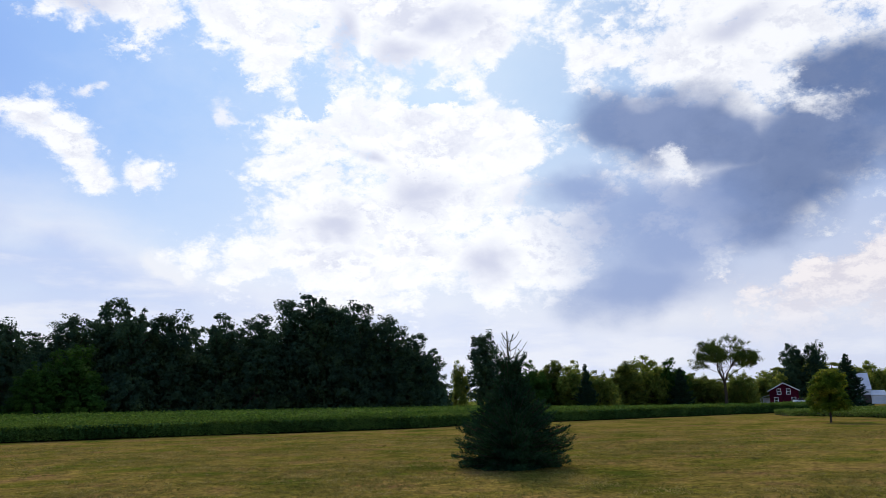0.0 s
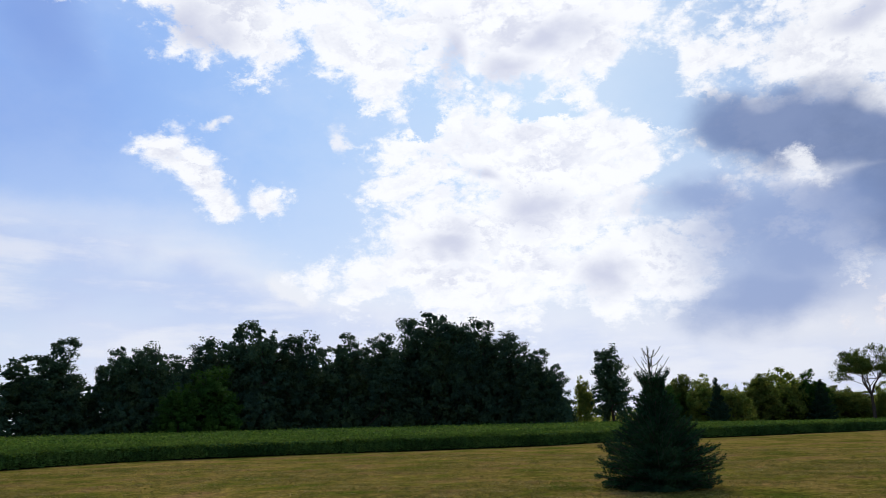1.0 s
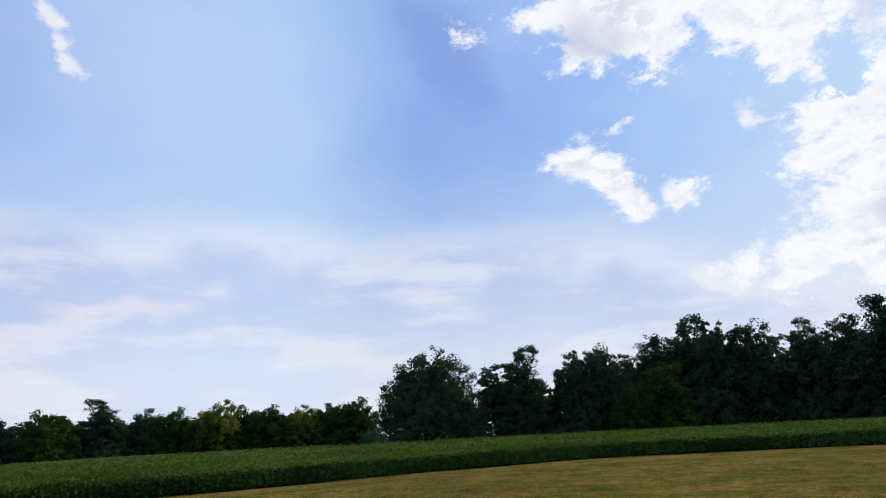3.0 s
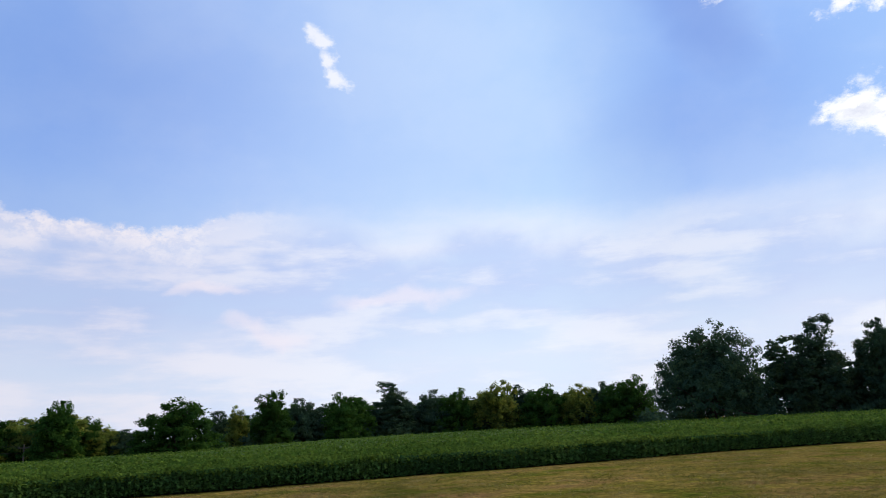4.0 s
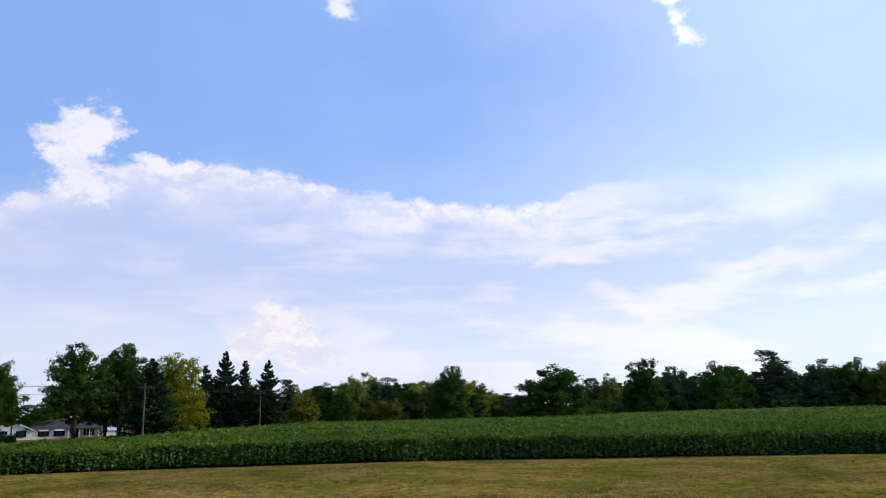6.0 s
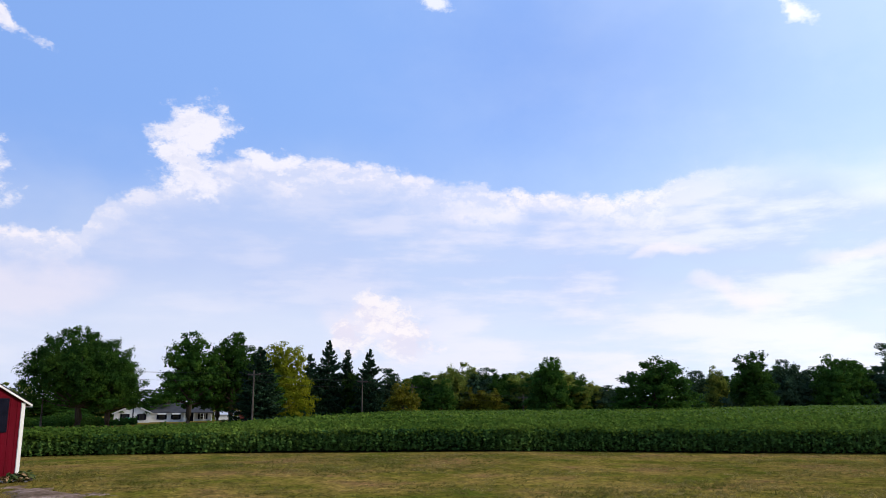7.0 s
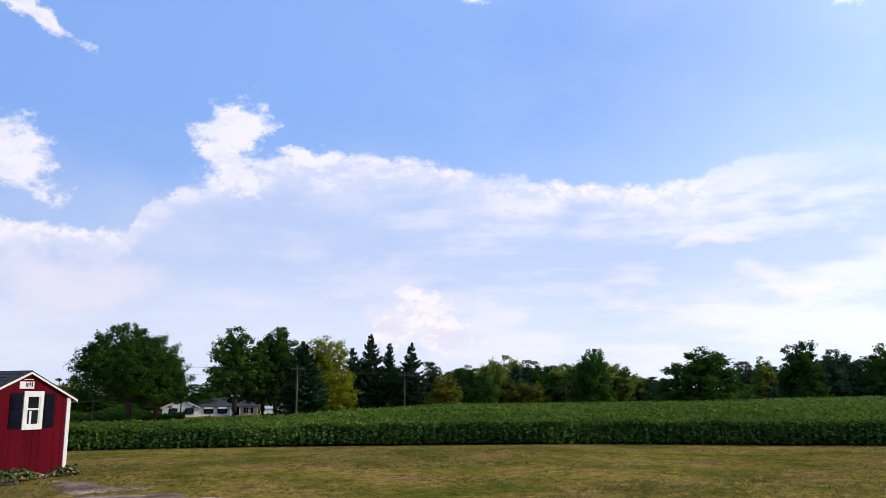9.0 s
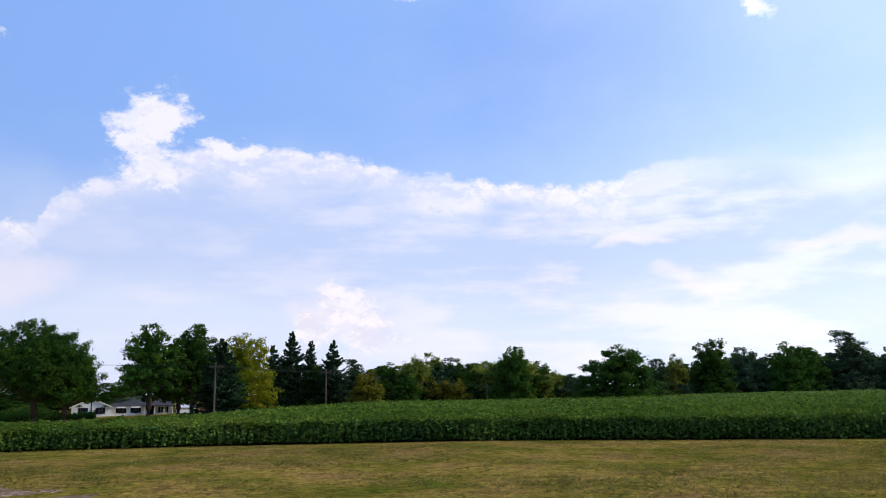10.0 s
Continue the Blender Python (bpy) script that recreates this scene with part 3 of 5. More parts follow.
def bump(x, y):
    return 0.07 * np.sin(x * 2.1 + np.sin(y * 1.7)) * np.sin(y * 2.3) + 0.06 * np.sin(x * 0.53 + 1.1) * np.sin(y * 0.47)




def field_of(label, az0, az1, r_near, r_far, seeds, counts, columns, CROP=0.76, top_mat=None):
    """A bean field over a span of azimuths: a dark skirt as painted shade behind the front leaves, a canopy sheet, and
    leaves on the face and on top.
    """
    az = np.linspace(az0, az1, columns)
    inner, outer = r_near(az)[:, None], r_far(az)[:, None]
    root = thing("bean_field", label, "crop", kind="stuff")
    flat_steps = (np.linspace(0, 1, 62) ** 1.7)[None]
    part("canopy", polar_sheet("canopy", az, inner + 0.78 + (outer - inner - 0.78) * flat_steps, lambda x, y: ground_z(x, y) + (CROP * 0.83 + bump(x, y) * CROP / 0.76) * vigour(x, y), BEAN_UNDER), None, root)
    # dark sheet behind the face: shade in the gaps, put into colour
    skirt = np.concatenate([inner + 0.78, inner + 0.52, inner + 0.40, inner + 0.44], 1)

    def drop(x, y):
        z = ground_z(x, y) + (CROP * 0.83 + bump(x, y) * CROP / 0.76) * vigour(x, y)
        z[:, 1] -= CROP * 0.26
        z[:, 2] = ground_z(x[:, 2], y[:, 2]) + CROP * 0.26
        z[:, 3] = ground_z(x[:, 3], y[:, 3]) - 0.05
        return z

    part("stalks", polar_sheet("stalks", az, skirt, drop, SKIRT_SHADE), None, root)

    def scatter(seed, n, near, size, face, mat):
        rng = np.random.default_rng(seed)
        a = rng.uniform(az0, az1, n * 3)
        a = a[rng.uniform(0, 1, n * 3) < r_near(a) / 70.0][:n]
        k = len(a)
        r0, r1, w = r_near(a), r_far(a), np.radians(a)
        r = r0 + near[0] + (np.minimum(near[1], r1 - r0 - 0.1) - near[0]) * rng.uniform(0, 1, k) ** near[2]
        if face:
            h = CROP * (0.06 + 0.92 * rng.uniform(0, 1, k) ** 0.75)
            r = r0 + 0.10 + 0.62 * np.clip(h / CROP - 0.35, 0, 1) ** 1.6 + 0.22 * rng.uniform(-1, 1, k) + 0.12 * np.sin(a * 9) * np.sin(a * 23)
        x, y = -np.sin(w) * r, np.cos(w) * r
        if face:
            nrm = np.stack([np.sin(w) * 0.45, -np.cos(w) * 0.45, np.full(k, 0.9)], -1) + rng.normal(size=(k, 3)) * 0.6
        else:
            h = CROP - 0.02 + (bump(x, y) * (1 + 0.8 * np.exp(-(r - r0) / 0.6)) + rng.normal(0, 0.07, k) + np.abs(rng.normal(0, 0.04, k))) * CROP / 0.76 - 0.16 * CROP * np.exp(-(r - r0) / 0.35)
            nrm = np.stack([np.sin(w) * 0.35, -np.cos(w) * 0.35, np.ones(k)], -1) + rng.normal(size=(k, 3)) * 0.6
        c = np.stack([x, y, ground_z(x, y) + h * vigour(x, y)], -1)
        return leaf_mesh("leaves", c, nrm, rng.uniform(0.65, 1.35, k) * size, 0.75, rng, mat)

    # shade is in the face leaves' darker colour, light in the top leaves' paler one
    part("front_leaves", scatter(seeds, counts[0], (0, 1, 1), 0.104, True, top_mat or BEAN_SHADED), None, root)
    part("top_leaves", scatter(seeds + 1, counts[1], (0.02, 8, 1.35), 0.125, False, top_mat or BEAN_TOP_LIT), None, root)
    part("far_leaves", scatter(seeds + 2, counts[2], (6, 90, 1.7), 0.21, False, top_mat or BEAN_TOP_LIT), None, root)


field_of("dense green soybean crop beside the mown lawn", -24.6, 123, edge_r, far_r, 1, (120000, 120000, 110000), 500)
field_of("low light green crop plot beyond the lawn's corner", -60, -22.2, lambda a: np.interp(a, [-60, -40, -28.9, -25, -23.2, -22.2], [42, 49, 57, 62, 66, 74]),
         lambda a: np.interp(a, [-60, -30, -25, -22.6, -22.2], [110, 118, 105, 80, 75.5]), 11, (9000, 16000, 16000), 110, 0.34, LOW_CROP)

rng = np.random.default_rng(5)
tufts, per = 90000, 6
az = np.radians(rng.uniform(-32, 124, tufts))
r = 10.5 + 30 * rng.uniform(0, 1, tufts) ** 0.85
keep = r < edge_r(np.degrees(az)) + 0.1
az, r = az[keep], r[keep]
x, y = -np.sin(az) * r, np.cos(az) * r
thick = np.sin(x * 1.3 + np.sin(y * 0.9)) * np.sin(y * 1.1) + np.sin(x * 0.37 + 2) * np.sin(y * 0.43)
keep = rng.uniform(-1.4, 1.2, len(x)) < thick
x, y, thick = (np.repeat(q[keep], per) for q in (x, y, thick))
n = len(x)
x, y = x + rng.normal(0, 0.035, n), y + rng.normal(0, 0.035, n)
h = rng.uniform(0.018, 0.052, n) * (1 + 0.25 * thick)
base = np.stack([x, y, lawn_z(x, y) - 0.005], -1)
side = rng.normal(size=(n, 3)) * (1, 1, 0)
side /= np.linalg.norm(side, axis=1, keepdims=True)
side *= rng.uniform(0.007, 0.017, (n, 1))
lean = rng.normal(size=(n, 3)) * (1.3, 1.3, 0) * h[:, None]
tri = np.stack([base - side, base + side, base + lean + np.stack([0 * h, 0 * h, h], -1)], 1)
blades = new("lawn_grass", mesh_from("lawn_grass", tri, np.arange(n * 3).reshape(n, 3), BLADE))
tagged(blades, "short dry mown grass blades on the lawn", "grass", kind="stuff")


# ---------------------------------------------------------------- trees
def unit(v):
    return v / (np.linalg.norm(v, axis=-1, keepdims=True) + 1e-9)


def crown_clumps(rng, h, r, low, count, heads, open_):
    """Middles of the leaf clumps of one crown: a body and several heads whose rims carry the clumps."""
    span = h * (1 - low)
    blobs = []
    if not open_:
        blobs.append((0.0, 0.0, h * low + span * 0.40, 0.80 * r, span * 0.42))
    for i in range(heads):
        a = i * 2.4 + rng.uniform(-0.5, 0.5)
        f = (i + 0.7) / heads
        rad = r * rng.uniform(0.34, 0.50) * (1.1 - 0.3 * f)
        k = r * (0.64 - 0.42 * f) * rng.uniform(0.75, 1.15)
        z = h * low + span * (0.24 + 0.58 * f * rng.uniform(0.8, 1.1))
        blobs.append((k * math.cos(a), k * math.sin(a), z, rad, rad * rng.uniform(0.85, 1.25)))
    blobs = np.array(blobs)
    got = []
    while len(got) < count:
        j = rng.choice(len(blobs), p=blobs[:, 3] ** 2 / (blobs[:, 3] ** 2).sum())
        d = unit(rng.normal(size=3))
        if d[2] < -0.55:
            continue
        x, y, z, rad, rz = blobs[j]
        p = np.array([x, y, z]) + d * (rad, rad, rz) * rng.uniform(0.66, 1.04)
        q = (p[None] - blobs[:, :3]) / np.stack([blobs[:, 3], blobs[:, 3], blobs[:, 4]], -1)
        if (np.linalg.norm(q, axis=1) < 0.62).any():
            continue
        got.append(p)
    got = np.array(got)
    wide = np.percentile(np.hypot(got[:, 0], got[:, 1]), 97)
    got[:, :2] *= 0.97 * r / wide
    z0, z1 = np.percentile(got[:, 2], 1), got[:, 2].max()
    got[:, 2] = h * low + (got[:, 2] - z0) / (z1 - z0) * span
    got[:, 2] = np.maximum(got[:, 2], h * low)
    return got


def broad_tree(seed, h, r, low, leaves, leaf, mat, lobes=7, open_=0.0, trunk_r=0.3, name="tree", clump=0.62, spiky=0.75):
    """One leafy tree: a forked trunk with limbs, and a crown of many leaf clumps from low*h up to h."""
    rng = np.random.default_rng(seed)
    count = int(leaves * 0.8 / 52)
    mid = crown_clumps(rng, h - clump * 0.5, r - clump * 0.4, low, count, lobes, open_)
    bm = bmesh.new()
    lean = rng.uniform(-0.03, 0.03, 2) * h
    fork = h * max(0.22, low * 0.9)
    tube(bm, [(0, 0, -0.3), (0.02 * r, 0, fork * 0.4), (lean[0] * 0.3, lean[1] * 0.3, fork), (lean[0], lean[1], h * 0.7)], [trunk_r * 1.35, trunk_r, trunk_r * 0.8, trunk_r * 0.15], 8)
    for j in rng.choice(count, min(count, 26), replace=False):  # limbs
        b = Vector(mid[j])
        z0 = min(max(fork * 0.9, b.z - 0.7 * math.hypot(b.x, b.y)), h * 0.6)
        a = Vector((lean[0] * z0 / h, lean[1] * z0 / h, z0))
        tube(bm, [a, a.lerp(b, 0.5) + Vector((0, 0, -0.04 * r)), b], [trunk_r * 0.42, trunk_r * 0.24, 0.03], 5)
    centre = np.array([0, 0, h * (low + (1 - low) * 0.35)])
    way = unit((mid - centre) / (r, r, h * 0.5) + (0, 0, 0.25))
    per = rng.integers(30, 74, count)
    pick = np.repeat(np.arange(count), per)
    n = len(pick)
    d = unit(rng.normal(size=(n, 3)))
    size = clump * rng.uniform(0.55, 1.3, count)[pick]
    out = way[pick]
    p = mid[pick] + d * (size * rng.uniform(0.25, 1.0, n) ** 0.6)[:, None] * (1, 1, 0.75)
    p += out * (rng.uniform(-0.4, 1.0, n) ** 3 * spiky * size * 0.9)[:, None]     # shoots
    nrm = d * 0.7 + out * 0.5 + (0, 0, 0.35) + rng.normal(size=(n, 3)) * 0.55
    fill = int(leaves * 0.2 * (1 - 0.75 * open_))
    fp = mid[rng.integers(0, count, fill)]
    fp = centre + (fp - centre) * rng.uniform(0.35, 0.9, (fill, 1)) + rng.normal(size=(fill, 3)) * 0.06 * r
    fp[:, 2] = np.maximum(fp[:, 2], h * low * 0.9)
    p, nrm = np.concatenate([p, fp]), np.concatenate([nrm, rng.normal(size=(fill, 3))])
    sizes = np.concatenate([rng.uniform(0.5, 1.3, n) * leaf, rng.uniform(1.1, 2.0, fill) * leaf])
    p[:, 2] = np.minimum(p[:, 2], h)
    root = thing(name, "", "tree")
    part("trunk", bm, BARK, root)
    part("crown", leaf_mesh("crown", p, nrm, sizes, 0.9, rng, mat, tri=True), None, root)
    return root


def vase_tree(seed, h, r, mat, trunk_r, name):
    """A tall tree whose forked limbs arch up and out into an open, domed crown."""
    rng = np.random.default_rng(seed)
    bm = bmesh.new()
    fork = h * 0.33
    tube(bm, [(0, 0, -0.3), (0.1, 0, fork * 0.5), (0.0, 0, fork)], [trunk_r * 1.4, trunk_r, trunk_r * 0.85], 9)
    mid = []

    def limb(a, b, rad, depth):
        bow = a.lerp(b, 0.5) + Vector((rng.normal() * 0.06, rng.normal() * 0.06, 0.08)) * (b - a).length
        tube(bm, [a, bow, b], [rad, rad * 0.78, rad * 0.6], 5)
        if depth == 1:
            mid.append(tuple(bow))
            mid.append(tuple(b))
        if depth == 0:
            for spread in (0.0, 0.07, 0.10):
                mid.append(tuple(b + Vector(rng.normal(size=3)) * spread * r))
            return
        for q in range(3):
            step = Vector((b.x * 0.5 + rng.normal() * 0.20 * r, b.y * 0.5 + rng.normal() * 0.20 * r, h * rng.uniform(0.01, 0.19))) * (0.95, 0.72, 0.5)[3 - depth]
            tip = b + step
            k = math.hypot(tip.x, tip.y) / r
            if k > 1:
                tip.x, tip.y = tip.x / k, tip.y / k
            tip.z = min(tip.z, h * (0.99 - 0.36 * min(k, 1) ** 2))
            limb(b, tip, rad * 0.58, depth - 1)

    for i in range(5):
        a = i * 2 * math.pi / 5 + rng.uniform(-0.3, 0.3)
        k = r * rng.uniform(0.12, 0.36)
        limb(Vector((0, 0, fork - 0.2)), Vector((k * math.cos(a), k * math.sin(a), h * rng.uniform(0.50, 0.64))), trunk_r * 0.55, 3)
    for i in range(7):                                     # low side boughs
        a = i * 1.9 + 0.4
        z = h * rng.uniform(0.30, 0.46)
        limb(Vector((0, 0, z)), Vector((0.58 * r * math.cos(a), 0.58 * r * math.sin(a), z + h * 0.16)), trunk_r * 0.22, 2)
    mid = np.array(mid)
    pick = np.repeat(np.arange(len(mid)), rng.integers(24, 60, len(mid)))
    n = len(pick)
    p = mid[pick] + unit(rng.normal(size=(n, 3))) * (rng.uniform(0.1, 1, n) * 0.85)[:, None] * (1, 1, 0.75)
    root = thing(name, "", "tree")
    part("trunk", bm, BARK, root)
    part("crown", leaf_mesh("crown", p, rng.normal(size=(n, 3)) + (0, 0, 0.5), rng.uniform(0.14, 0.28, n), 0.9, rng, mat, tri=True), None, root)
    return root


def conifer(seed, h, r, sprays, mat, name="conifer_tree", droop=0.3, gap=0.0, low=0.05):
    """A spire: many thin tiers of drooping boughs of uneven length, set with narrow hanging sprays."""
    rng = np.random.default_rng(seed)
    bm = bmesh.new()
    tube(bm, [(0, 0, -0.3), (0, 0, h * 0.5), (0, 0, h)], [0.02 * h, 0.012 * h, 0.01], 7)
    pts, nrm, along, size = [], [], [], []
    tiers = int(h * 2.6)
    lobe = rng.uniform(0, 6.28, 3)
    for k in range(tiers):
        f = (k + 0.5) / tiers
        reach = r * (1 - f) ** 0.72 * rng.uniform(0.72, 1.12) + 0.04 * r
        count = max(4, int(10 * (1 - f) + 4))
        for j in range(count):
            if rng.uniform() < gap:
                continue
            a = 2 * math.pi * (j + rng.uniform(-0.4, 0.4)) / count + 2.1 * k
            ln = reach * rng.uniform(0.62, 1.18) * (1 + 0.16 * math.sin(2 * a + lobe[0]) * math.sin(9 * f + lobe[1]))
            d = np.array([math.cos(a), math.sin(a), 0])
            side = np.array([-d[1], d[0], 0])
            z = h * (low + (1 - low) * f) + rng.uniform(-0.4, 0.4) * h / tiers
            lift = (0.10 + 0.5 * f ** 2) * ln                            # tips turn up again
            ups = lambda u: z - droop * ln * np.sin(u * 2.2) + lift * u ** 3
            tube(bm, [(0, 0, z), tuple(d * ln * 0.55 + (0, 0, ups(0.55))), tuple(d * ln + (0, 0, ups(1.0)))], [0.03, 0.018, 0.006], 3)
            m = max(4, int(sprays / (tiers * count) * (0.35 + 1.5 * ln / r)))
            u = rng.uniform(0.15, 1.02, m) ** 0.75
            p = d[None] * (u * ln)[:, None] + np.stack([0 * u, 0 * u, ups(u)], -1)
            sway = rng.normal(0, 0.15, m) * ln * np.sqrt(1.08 - np.minimum(u, 1.0))
            p = p + side[None] * sway[:, None]
            p[:, 2] -= np.abs(rng.normal(0, 0.05, m)) * r * 0.9
            pts.append(p)
            nrm.append(np.array([0, 0, 0.6])[None] + rng.normal(size=(m, 3)) * 0.8)
            along.append(d[None] + side[None] * np.sign(sway)[:, None] * 0.6 + np.array([0, 0, -0.45])[None] * rng.uniform(0, 1.6, (m, 1)))
            size.append(rng.uniform(0.10, 0.21, m) * r * (0.6 + 0.5 * (1 - f)))
    pts, nrm, along = np.concatenate(pts), np.concatenate(nrm), np.concatenate(along)
    root = thing(name, "", "tree")
    part("trunk", bm, BARK, root)
    part("crown", leaf_mesh("crown", pts, nrm, np.concatenate(size), 0.36, rng, mat, along), None, root)
    return root


def plant(variants, rows, label, group, seed, wide=()):
    """Copies of the variants at rows of x, y, height, radius; a variant is (tree, its height, its radius)."""
    rng = np.random.default_rng(seed)
    for i, (x, y, h, r) in enumerate(rows):
        tree, th, tr = (wide if wide and r / h > 0.55 else variants)[i % len(wide if wide and r / h > 0.55 else variants)]
        k = r / tr
        sink = float(ground_z(x, y))
        h -= min(0.0, sink) if x > 0 else 0.0
        m = Matrix.Translation((x, y, sink)) @ Matrix.Rotation(rng.uniform(0, 6.28), 4, "Z") @ Matrix.Diagonal((k, k, h / th, 1))
        ob = copy_thing(tree, m)
        tagged(ob, label, "tree", group)


def drop_source(variants):
    for tree, _, _ in variants:
        for o in (*tree.children_recursive, tree):
            bpy.data.objects.remove(o)


wood_kinds = [(broad_tree(s, 15, 4.6, 0.02, 17000, 0.30, LEAF, lobes=8, name="woodland_tree", clump=0.66), 15, 4.6) for s in (11, 12, 13, 14, 15)]
gold_kinds = [(broad_tree(s, 8, 3.6, 0.05, 7000, 0.28, LEAF_GOLD, lobes=7, trunk_r=0.15, name="yellowing_tree", clump=0.55), 8, 3.6) for s in (21, 22)]
fresh_kinds = [(broad_tree(s, 10, 4.2, 0.04, 12000, 0.30, LEAF_FRESH, lobes=8, trunk_r=0.22, name="hedgerow_tree", clump=0.6), 10, 4.2) for s in (31, 32, 33)]
olive_kinds = [(broad_tree(s, 10, 4.2, 0.04, 12000, 0.30, LEAF_OLIVE, lobes=8, trunk_r=0.22, name="hedgerow_tree", clump=0.6), 10, 4.2) for s in (34, 35)]
wide_kinds = [(broad_tree(s, 8.5, 5.4, 0.03, 14000, 0.30, k, lobes=9, trunk_r=0.3, name="hedgerow_tree", clump=0.66), 8.5, 5.4) for s, k in ((44, LEAF_FRESH), (45, LEAF), (46, LEAF_OLIVE))]
farm_kinds = [(broad_tree(s, 13.4, 5.2, 0.19, 17000, 0.29, k, lobes=9, trunk_r=0.4, name="farm_tree", clump=0.62), 13.4, 5.2) for s, k in ((36, LEAF_FRESH), (37, LEAF_FRESH))]
back_kinds = [(broad_tree(s, 12, 4.6, 0.02, 4500, 0.50, k, lobes=8, name="woodland_tree", clump=0.8), 12, 4.6) for s, k in ((38, LEAF), (39, LEAF), (40, LEAF_FRESH), (43, LEAF_OLIVE))]
cone_kinds = [(conifer(s, 12, 2.9, 17000, NEEDLE, gap=g, low=w), 12, 2.3) for s, g, w in ((41, 0.10, 0.03), (42, 0.16, 0.10), (47, 0.08, 0.04))]
farm_gold = [(broad_tree(24, 12.9, 6.1, 0.05, 26000, 0.27, LEAF_FARM_GOLD, lobes=10, trunk_r=0.3, name="golden_tree", clump=0.7), 12.9, 6.1)]

# rows of x, y, height, radius
WOODS = [
    (-70.2, 100.5, 14.1, 5.1), (-64.2, 106.7, 13.0, 3.9), (-60.8, 108.6, 13.8, 4.4), (-55.6, 106.9, 11.6, 3.7), (-54.2, 114.2, 14.9, 5.0),
    (-50.8, 117.9, 17.6, 5.3), (-45.9, 115.6, 15.9, 4.8), (-40.8, 117.4, 15.7, 4.9), (-35.2, 121.3, 15.4, 5.0), (-28.9, 120.8, 15.1, 5.2),
    (-25.0, 125.8, 18.2, 5.5), (-21.2, 126.4, 18.9, 5.7), (-15.9, 125.2, 17.6, 5.3), (-12.6, 123.5, 16.8, 5.0), (-8.7, 121.8, 14.8, 4.8),
    (-5.0, 118.0, 11.6, 3.9), (-2.2, 118.1, 9.3, 2.8)]
WOODS_GOLD = [
    (-47.6, 101.8, 10.5, 3.2), (-50.7, 98.1, 8.0, 2.4)]
NORTH_ROW = [
    (2.5, 150.0, 9.0, 2.7), (6.6, 129.8, 13.0, 3.9), (18.8, 169.0, 10.0, 4.5), (23.4, 173.4, 10.0, 4.3), (26.5, 167.9, 9.7, 4.2),
    (32.4, 166.9, 7.5, 4.2), (41.7, 185.4, 10.1, 5.3), (48.6, 194.0, 11.6, 7.9), (54.4, 192.5, 11.0, 5.3), (65.5, 204.8, 7.6, 6.6),
    (74.6, 201.6, 8.1, 4.7), (89.5, 222.7, 8.2, 6.3), (97.9, 224.6, 15.6, 6.5), (103.5, 222.1, 16.1, 6.9), (123.8, 228.6, 10.6, 7.3)]
NORTH_CONIFERS = [
    (28.5, 162.5, 8.6, 2.3), (55.0, 187.1, 8.3, 3.0), (83.2, 165.2, 9.7, 3.8)]
WEST_ROW = [
    (-110.9, 103.9, 8.9, 6.6), (-117.9, 103.7, 8.4, 4.8), (-120.8, 100.4, 8.2, 5.4), (-124.7, 95.7, 8.5, 5.7), (-131.5, 94.9, 8.9, 5.6),
    (-130.8, 87.3, 9.9, 6.1), (-134.7, 81.4, 8.7, 5.7), (-137.2, 77.3, 8.7, 5.2), (-136.4, 68.2, 10.6, 5.0), (-135.5, 58.6, 8.7, 5.7),
    (-138.5, 51.4, 8.1, 5.1), (-130.8, 43.2, 9.2, 4.5), (-137.3, 39.3, 7.3, 2.7), (-143.0, 37.3, 6.8, 3.6)]
SOUTHWEST_ROW = [
    (-113.4, 23.8, 7.9, 6.1), (-162.0, 25.4, 4.9, 5.3), (-162.6, 21.2, 6.1, 5.3), (-163.0, 18.1, 7.7, 5.3), (-143.5, 12.4, 9.7, 4.3),
    (-163.8, 9.1, 8.2, 5.3), (-164.0, 4.3, 8.6, 5.3), (-164.1, 0.4, 8.9, 5.6), (-164.0, -5.0, 10.0, 5.9), (-163.8, -10.7, 8.1, 5.3),
    (-154.4, -16.8, 8.8, 3.6), (-153.9, -6.9, 6.6, 2.9), (-158.3, 14.2, 10.3, 3.6)]
SOUTHWEST_GOLD = [
    (-143.4, -13.1, 6.2, 3.5), (-157.0, 2.9, 4.6, 2.9), (-158.0, -0.6, 4.9, 3.0)]
FARM_TREES = [
    (-124.2, -44.2, 14.1, 5.6), (-130.2, -39.6, 14.0, 5.6), (-133.6, -42.8, 10.5, 5.2), (-134.0, -36.5, 9.5, 5.0), (-152.0, -29.0, 8.5, 4.4), (-153.0, -23.0, 8.0, 4.2), (-161.5, -64.7, 6.4, 4.6), (-148.2, -81.0, 5.3, 7.7), (-145.2, -86.0, 5.2, 5.1)]
FARM_GOLD = [
    (-139.8, -34.6, 13.2, 6.6)]
FARM_CONIFERS = [
    (-121.7, -32.8, 11.0, 3.6), (-152.8, -31.7, 11.9, 2.8), (-149.5, -27.6, 14.1, 3.2), (-154.0, -24.9, 12.5, 2.5), (-148.7, -19.9, 12.1, 2.9),
    (-147.5, -30.6, 9.0, 2.6)]


